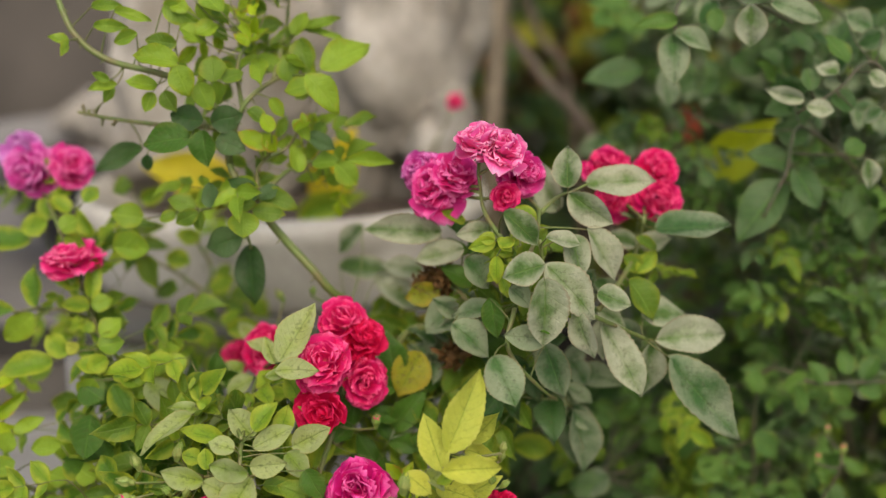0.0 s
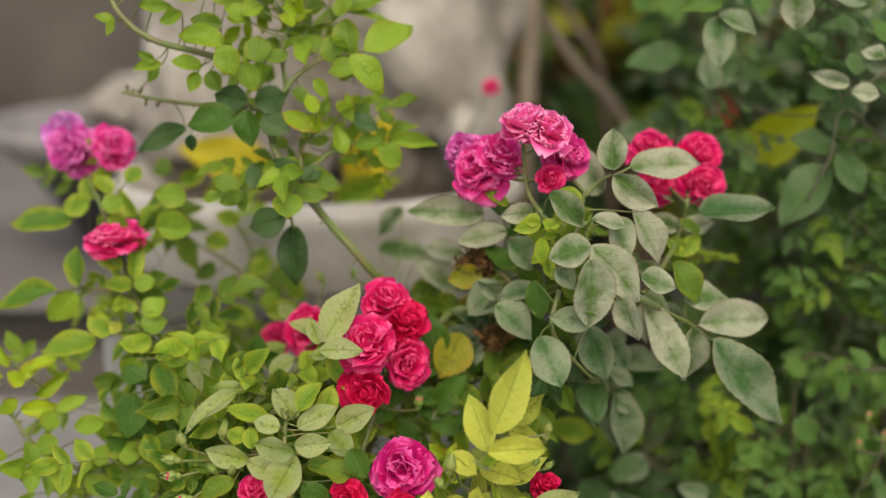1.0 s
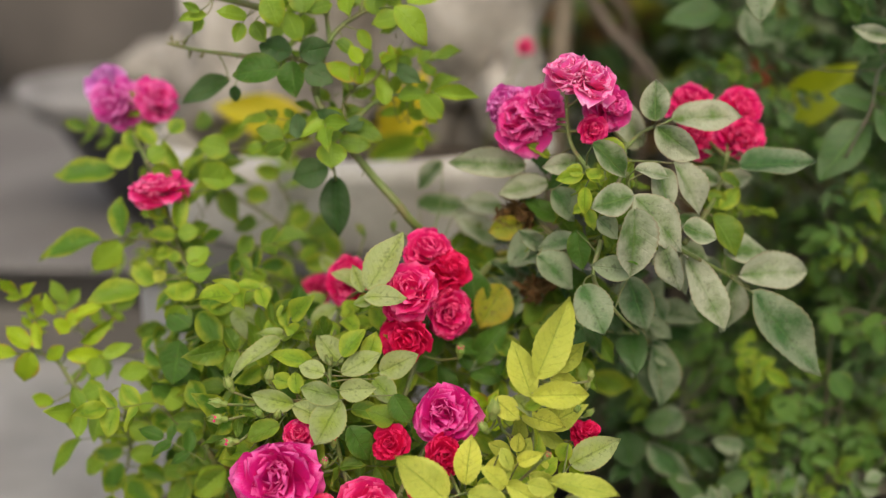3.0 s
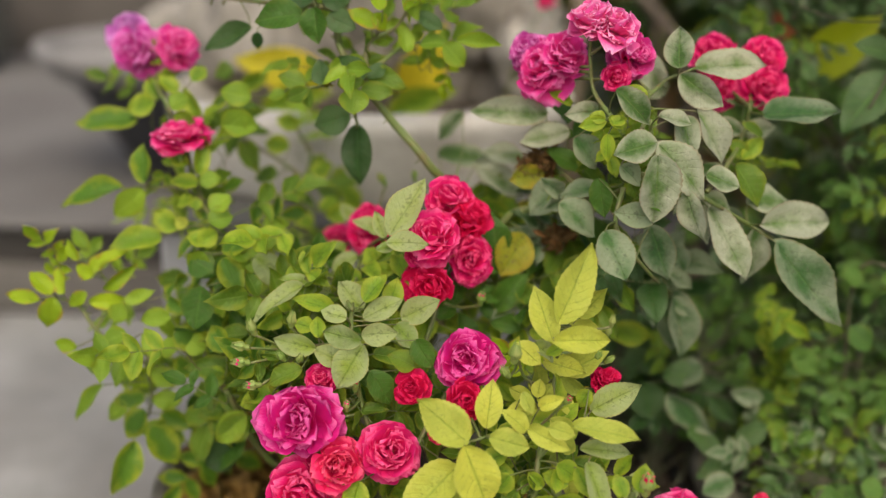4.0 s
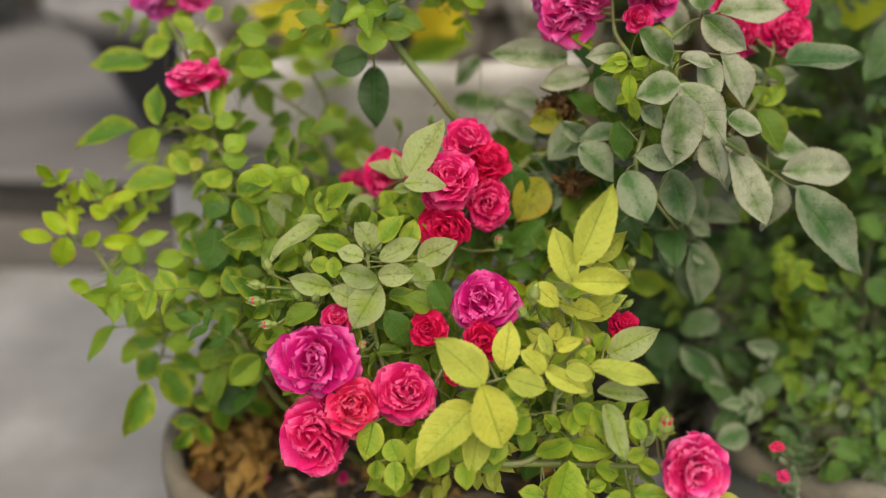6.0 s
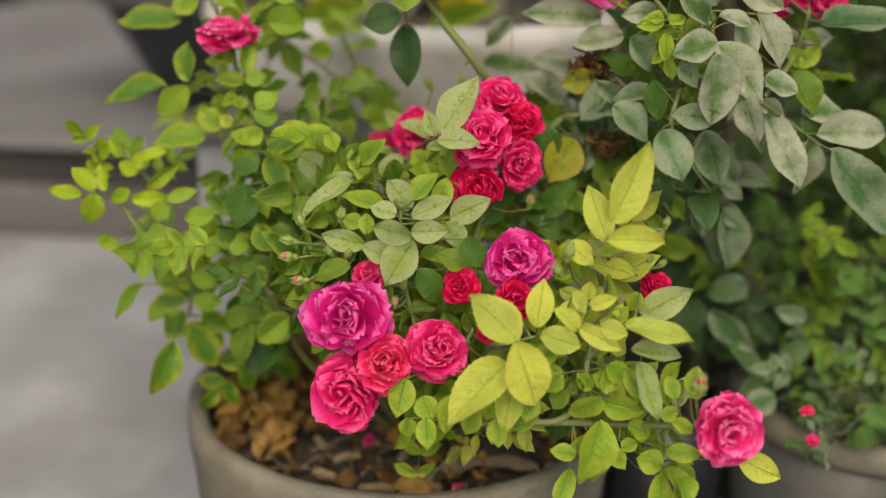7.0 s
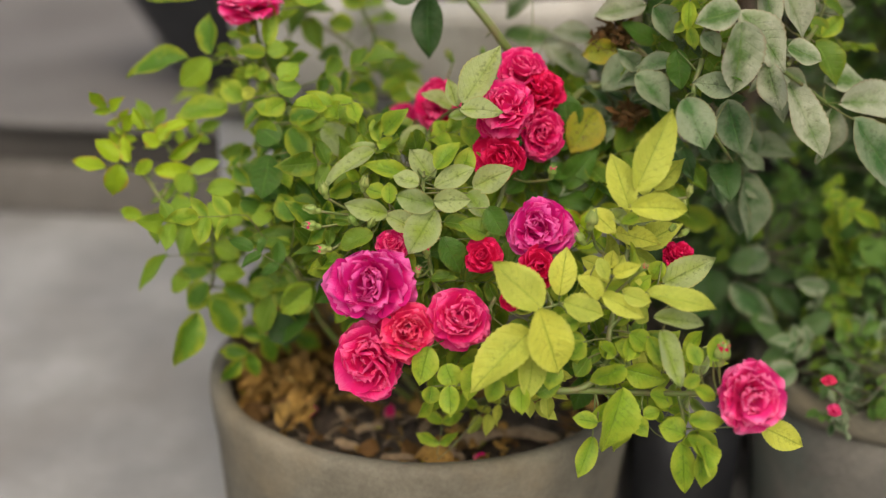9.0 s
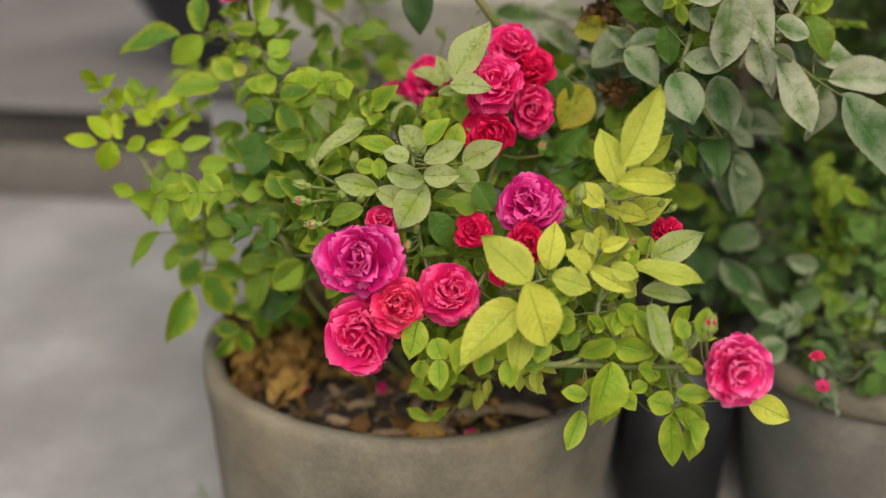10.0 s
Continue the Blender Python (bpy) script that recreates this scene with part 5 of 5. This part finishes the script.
sprig((.360, .990, .310), .045, 10, "shade mid dustyg", .018)
sprig((.200, .850, .142), .014, 4, "shade darkg dustyg", .013)
sprig((.222, .855, .140), .016, 4, "shade dustyg mid", .013)
sprig((.327, 1.016, .574), .054, 8, "darkg dark shade dustyg", .026)
sprig((.256, 1.040, .625), .054, 6, "darkg dark dustyg", .028)
sprig((.358, 1.006, .324), .062, 17, "shade darkg shade", .017)
sprig((.315, 1.049, .375), .058, 7, "shade darkg", .020)
sprig((.202, .980, .217), .051, 3, "darkg dark dark", .020)
sprig((.214, .897, .164), .044, 17, "darkg mid dustyg shade", .016)
sprig((.132, .939, .233), .035, 3, "darkg dark", .026)
sprig((.193, .958, .221), .045, 14, "darkg mid shade mid", .017)
sprig((.215, .950, .262), .040, 6, "mid yg mid", .017)
sprig((.246, .940, .193), .050, 18, "darkg shade mid shade", .017)
sprig((.283, .965, .232), .045, 14, "shade darkg shade", .018)
sprig((.240, 1.019, .243), .048, 11, "darkg dark shade", .018)
sprig((.282, .902, .169), .039, 14, "shade darkg dustyg", .017)
sprig((.190, .921, .172), .035, 8, "dustyg darkg mid", .017)
sprig((.244, .895, .150), .039, 11, "shade darkg", .016)
sprig((.183, 1.033, .259), .027, 5, "shade shade", .018)
rose(right_rose, (.168, .787, .197), .012, "pinkred", 0, 40, 0.6)
rose(right_rose, (.176, .789, .172), .012, "pink", 10, 30, 0.6)
bud(right_rose, (.332, .900, .282), 0.0070, 'pink')
bud(right_rose, (.311, .899, .275), 0.0066, 'pink')
bud(right_rose, (.319, .904, .298), 0.0061, 'pink')

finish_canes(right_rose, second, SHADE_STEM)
finish_sprigs(right_rose)

basin_rose = thing("basin_rose", "single pink bloom on a thin stem in the stone basin", "rose")
SAMPLES.clear()
third = len(CANES)
cane([(-0.03, 1.33, 0.40), (-0.01, 1.31, 0.47), (0.012, 1.29, 0.52)], 0.0018, 0.0012)
rose(basin_rose, (0.013, 1.275, 0.53), 0.021, "hot", -10, 20, 1)
finish_canes(basin_rose, third, STEM)

# ---- penjing basin on a rendered plinth ----
plinth = thing("plinth", "pale grey rendered block plinth under the stone basin", "plinth")
bm = bmesh.new()
box(bm, -0.377, 0.035, 1.10, 1.62, -0.06, 0.308, 0.006)
part("block", bm, PLINTH, plinth)
bm = bmesh.new()
box(bm, -0.384, 0.040, 1.092, 1.63, 0.308, 0.321, 0.003)
part("cap", bm, TROUGH, plinth, "thin dark slate cap")
basin = thing("stone_basin", "large oval pale cement basin with a thick rounded lip", "basin", (-0.185, 1.34, 0.321))
bm = bmesh.new()
lathe(bm, [(0, 0), (0.92, 0.0), (0.945, 0.010), (0.982, 0.055), (0.99, 0.066), (1.01, 0.076), (1.015, 0.086), (0.985, 0.103), (0.93, 0.092), (0.89, 0.075), (0.80, 0.03), (0, 0.03)], 80, 0.235, 0.20, wobble=0.01)
part("bowl", bm, BASIN, basin)
bm = bmesh.new()
lathe(bm, [(0.90, 0.060), (0.5, 0.072), (0, 0.080)], 48, 0.235, 0.20, wobble=0.05)
part("soil", bm, SOIL, basin)


def rock(at, size, seed, squash=(1, 1, 1), label="pale weathered limestone rock standing in the basin"):
    bm = bmesh.new()
    bmesh.ops.create_icosphere(bm, subdivisions=5, radius=1.0)
    for v in bm.verts:
        p = v.co.copy()
        o = Vector((seed * 7.3, seed * 1.7, seed * 3.1))
        d = 1 + 0.45 * noise.noise(p * 1.1 + o) + 0.14 * noise.noise(p * 2.6 + o) + 0.05 * noise.noise(p * 6.0 + o) + 0.022 * noise.noise(p * 15.0 + o)
        d -= 0.12 * max(0.0, noise.noise(p * 2.2 - o) - 0.12) * 2
        v.co = Vector((p.x * squash[0], p.y * squash[1], p.z * squash[2])) * d * size
    ob = part("rock", bm, ROCK)
    ob.location = at
    return tagged(ob, label, "rock", "rocks in the basin")


rock((-0.065, 1.43, 0.58), 0.12, 1, (0.95, 0.7, 1.6))
rock((-0.315, 1.42, 0.53), 0.105, 2, (1.0, 0.7, 1.6))
rock((-0.20, 1.47, 0.56), 0.12, 3, (1.1, 0.6, 1.5))
rock((0.00, 1.36, 0.47), 0.055, 4, (0.9, 0.8, 1.1))

# ---- pots on the platform ----
black_pot = thing("black_pot", "tall black plastic pot with a wide pale grey rim bowl", "pot", (-0.554, 1.93, 0.170))
bm = bmesh.new()
lathe(bm, [(0, 0), (0.070, 0), (0.075, 0.01), (0.165, 0.215), (0.165, 0.225), (0.155, 0.225), (0.066, 0.02), (0, 0.02)], 64)
part("body", bm, BLACK_PLASTIC, black_pot)
bm = bmesh.new()
lathe(bm, [(0.150, 0.214), (0.186, 0.217), (0.205, 0.245), (0.212, 0.266), (0.208, 0.277), (0.196, 0.278), (0.184, 0.262), (0.172, 0.235), (0.150, 0.226)], 72, wobble=0.01)
part("rim", bm, GREY_RIM, black_pot, "wide pale grey rim")
bm = bmesh.new()
lathe(bm, [(0.160, 0.226), (0.1, 0.230), (0, 0.232)], 40, wobble=0.03)
part("soil", bm, SOIL, black_pot)
for child in black_pot.children:
    child.scale = (1.17, 1.17, 0.84)
dark_pot = thing("dark_pot", "squat dark olive glazed pot on the platform", "pot", (-1.50, 3.1, 0.170))
bm = bmesh.new()
lathe(bm, [(0, 0), (0.11, 0), (0.15, 0.06), (0.16, 0.14), (0.15, 0.19), (0.165, 0.20), (0.16, 0.21), (0.14, 0.205), (0.13, 0.15), (0, 0.14)], 56)
part("body", bm, TROUGH, dark_pot)
ob = rock((-0.60, 2.06, 0.405), 0.06, 6, (1.1, 0.8, 0.9), "pale stone lying in the grey-rimmed pot")

# ---- nursery pot and cement planter ----
nursery = thing("nursery_pot", "square black plastic nursery pot beside the cement pot", "pot", (0.0965, 1.010, -0.055))
bm = bmesh.new()
box(bm, -0.050, 0.050, -0.062, 0.062, 0.0, 0.155, 0)
for v in bm.verts:
    if v.co.z < 0.01:
        v.co.x, v.co.y = v.co.x * 0.92, v.co.y * 0.92
top = max(bm.faces, key=lambda f: f.calc_center_median().z)
bmesh.ops.inset_individual(bm, faces=[top], thickness=0.005)
for v in top.verts:
    v.co.z -= 0.016
bmesh.ops.bevel(bm, geom=[e for e in bm.edges if e.calc_length() > 0.02], offset=0.0018, segments=2, affect="EDGES")
part("body", bm, BLACK_PLASTIC, nursery)
bm = bmesh.new()
bmesh.ops.create_grid(bm, x_segments=16, y_segments=20, size=1.0)
for v in bm.verts:
    v.co = Vector((v.co.x * 0.043, v.co.y * 0.055, 0.143 + 0.004 * noise.noise(v.co * 6)))
part("soil", bm, SOIL, nursery, "dark potting soil")
trough = thing("cement_planter", "round dark grey cement planter with a tan dusty rim", "planter", (0.278, 0.968, -0.055))
bm = bmesh.new()
lathe(bm, [(0, 0), (0.100, 0), (0.106, 0.006), (0.118, 0.10), (0.121, 0.164), (0.119, 0.166), (0.104, 0.164), (0.098, 0.14), (0, 0.14)], 72, wobble=0.014)
part("body", bm, TROUGH, trough)
bm = bmesh.new()
lathe(bm, [(0.104, 0.165), (0.124, 0.1645), (0.128, 0.172), (0.127, 0.183), (0.121, 0.188), (0.108, 0.187), (0.102, 0.178)], 72, wobble=0.012)
part("rim", bm, POT_CEMENT, trough, "tan dusty rim")
bm = bmesh.new()
lathe(bm, [(0.104, 0.166), (0.05, 0.172), (0, 0.176)], 40, wobble=0.05)
part("soil", bm, SOIL, trough)


# ---- shrubs behind ----
def shrub(name, label, category, roots, aim, stems, looks, leaflet, seed, reach=0.05, mat=None, per=9):
    """A rose shrub: arching canes from the roots into a box of space, hung with five-leaflet leaves."""
    rng = random.Random(seed)
    ob = thing(name, label, category)
    pieces = {k: [] for k in looks}
    x0, x1, y0, y1, z0, z1 = aim
    for s in range(stems):
        root = Vector(roots[s % len(roots)]) + Vector((rng.uniform(-0.03, 0.03), rng.uniform(-0.03, 0.03), 0))
        end = Vector((rng.uniform(x0, x1), rng.uniform(y0, y1), rng.uniform(z0, z1)))
        mid = root.lerp(end, 0.5) + Vector((rng.uniform(-0.04, 0.04), rng.uniform(-0.04, 0.04), 0.25 * (end - root).length * rng.uniform(0.1, 0.6)))
        pts = spline([root, mid, end, end + (end - mid) * 0.12 - Vector((0, 0, 0.02))], 8)
        bm = bmesh.new()
        tube(bm, pts, 0.0022, 0.0009, 6)
        for k in range(per):
            i = rng.randrange(int(len(pts) * 0.3), len(pts))
            p = pts[i]
            d = Vector((rng.gauss(0, 1), rng.gauss(-0.3, 1), rng.gauss(0.1, 0.6))).normalized()
            n = Vector((rng.gauss(0, 0.35), rng.gauss(-0.6, 0.4), rng.gauss(0.8, 0.3))).normalized()
            side = d.cross(n).normalized()
            size = leaflet * rng.uniform(0.65, 1.25)
            tip = p + d * size * 2.2
            tube(bm, [p, p + d * size * 0.8, tip], 0.0008, 0.0005, 4)
            look_name = rng.choice(looks)
            for along, turn in ((1.0, 0), (0.72, 1), (0.72, -1), (0.36, 1), (0.36, -1)):
                b = p.lerp(tip, along)
                way = (d * (1.0 if not turn else 0.55) + side * turn * 0.9 - Vector((0, 0, 0.25))).normalized()
                ln = size * rng.uniform(0.85, 1.15) * (1.15 if not turn else 0.9)
                pieces[look_name].append((SMALL[rng.randrange(6)], leaf_matrix(b, b + way * ln, ln * 0.62, n + Vector((rng.gauss(0, 0.3), rng.gauss(0, 0.3), 0)))))
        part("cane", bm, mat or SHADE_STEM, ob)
    for k, rows in pieces.items():
        if rows:
            leafage = new("foliage", blade_mesh("foliage", rows, SPRAY[k]))
            leafage.parent = ob
            tagged(leafage, kind="stuff")
    return ob


shrub("rose_shrub", "dense dusty green rose shrub growing in the earth bed", "rose shrub", [(0.46, 1.12, 0.0), (0.52, 1.16, 0.0), (0.60, 1.20, 0.0)],
      (0.21, 0.66, 0.99, 1.26, 0.15, 0.54), 95, ["darkg", "shade", "shade", "mid", "dustyg"], 0.0165, 31, per=15)
shrub("rose_shrub", "tall rose shrub with grey-green leaves behind the pots", "rose shrub", [(0.62, 1.34, 0.0), (0.34, 1.40, 0.0)],
      (0.17, 0.66, 1.16, 1.55, 0.45, 0.80), 42, ["darkg", "dustyg", "dark", "shade"], 0.030, 32)
shrub("low_shrub", "low green leafy plant growing in the black nursery pot", "shrub", [(0.10, 1.01, 0.085), (0.11, 1.02, 0.085)],
      (0.04, 0.34, 1.05, 1.25, 0.14, 0.27), 20, ["darkg", "dark", "shade"], 0.026, 33)
shrub("hedge", "dark leafy hedge against the garden wall", "hedge", [(0.2, 1.9, 0.170), (0.5, 1.9, 0.170), (1.0, 1.9, 0.170)],
      (0.05, 1.2, 1.72, 2.3, 0.2, 1.05), 150, ["dark", "mid", "darkg", "darkg", "yg", "old", "dry", "dry"], 0.042, 34)
bm = bmesh.new()
bmesh.ops.create_grid(bm, x_segments=40, y_segments=24, size=1.0)
for v in bm.verts:
    edge = max(abs(v.co.x), abs(v.co.y))
    v.co = Vector((0.62 + v.co.x * 0.60, 1.39 + v.co.y * 0.31, 0.004 + 0.05 * max(0.0, 1 - edge ** 3) + 0.02 * noise.noise(v.co * 9) * (1 - edge ** 6)))
tagged(part("soil_bed", bm, EARTH), "dark earth bed under the rose shrubs", "soil bed", kind="structure")
# bare woody stems
for pts, r in (([(0.066, 1.52, 0.13), (0.060, 1.45, 0.42), (0.066, 1.45, 0.56), (0.080, 1.46, 0.85)], 0.016), ([(0.245, 1.47, 0.03), (0.203, 1.45, 0.416), (0.124, 1.48, 0.536), (0.060, 1.50, 0.622), (0.01, 1.52, 0.70)], 0.009),
               ([(0.215, 1.60, 0.05), (0.170, 1.55, 0.490), (0.122, 1.55, 0.592), (0.07, 1.56, 0.76)], 0.007)):
    bm = bmesh.new()
    tube(bm, spline(pts), r, r * 0.7, 10)
    tagged(part("tree_stem", bm, TRUNK if r > 0.01 else BARK), "bare woody stem behind the basin", "stem", "bare stems")
# broad yellow-green leaves
for b, t, w, nm in (((-0.235, 1.27, 0.43), (-0.31, 1.22, 0.47), 0.058, "gold"), ((-0.13, 1.26, 0.42), (-0.10, 1.22, 0.50), 0.05, "gold"), ((-0.15, 1.22, 0.41), (-0.09, 1.18, 0.445), 0.03, "yg"), ((-0.29, 1.23, 0.41), (-0.22, 1.2, 0.44), 0.03, "yg"), ((0.252, 1.089, 0.481), (0.304, 1.062, 0.535), 0.045, "lime"), ((0.310, 1.42, 0.500), (0.275, 1.40, 0.455), 0.036, "rust"), ((0.20, 1.40, 0.46), (0.25, 1.38, 0.50), 0.04, "yg")):
    ob = new("broad_leaf", blade_mesh("broad_leaf", [(BLADES[2], None)], LEAF[nm]))
    ob.matrix_world = leaf_matrix(b, t, w, (0, -0.9, 0.4))
    tagged(ob, "broad yellowing leaf of a low garden plant", "leaf", "broad yellow leaves")
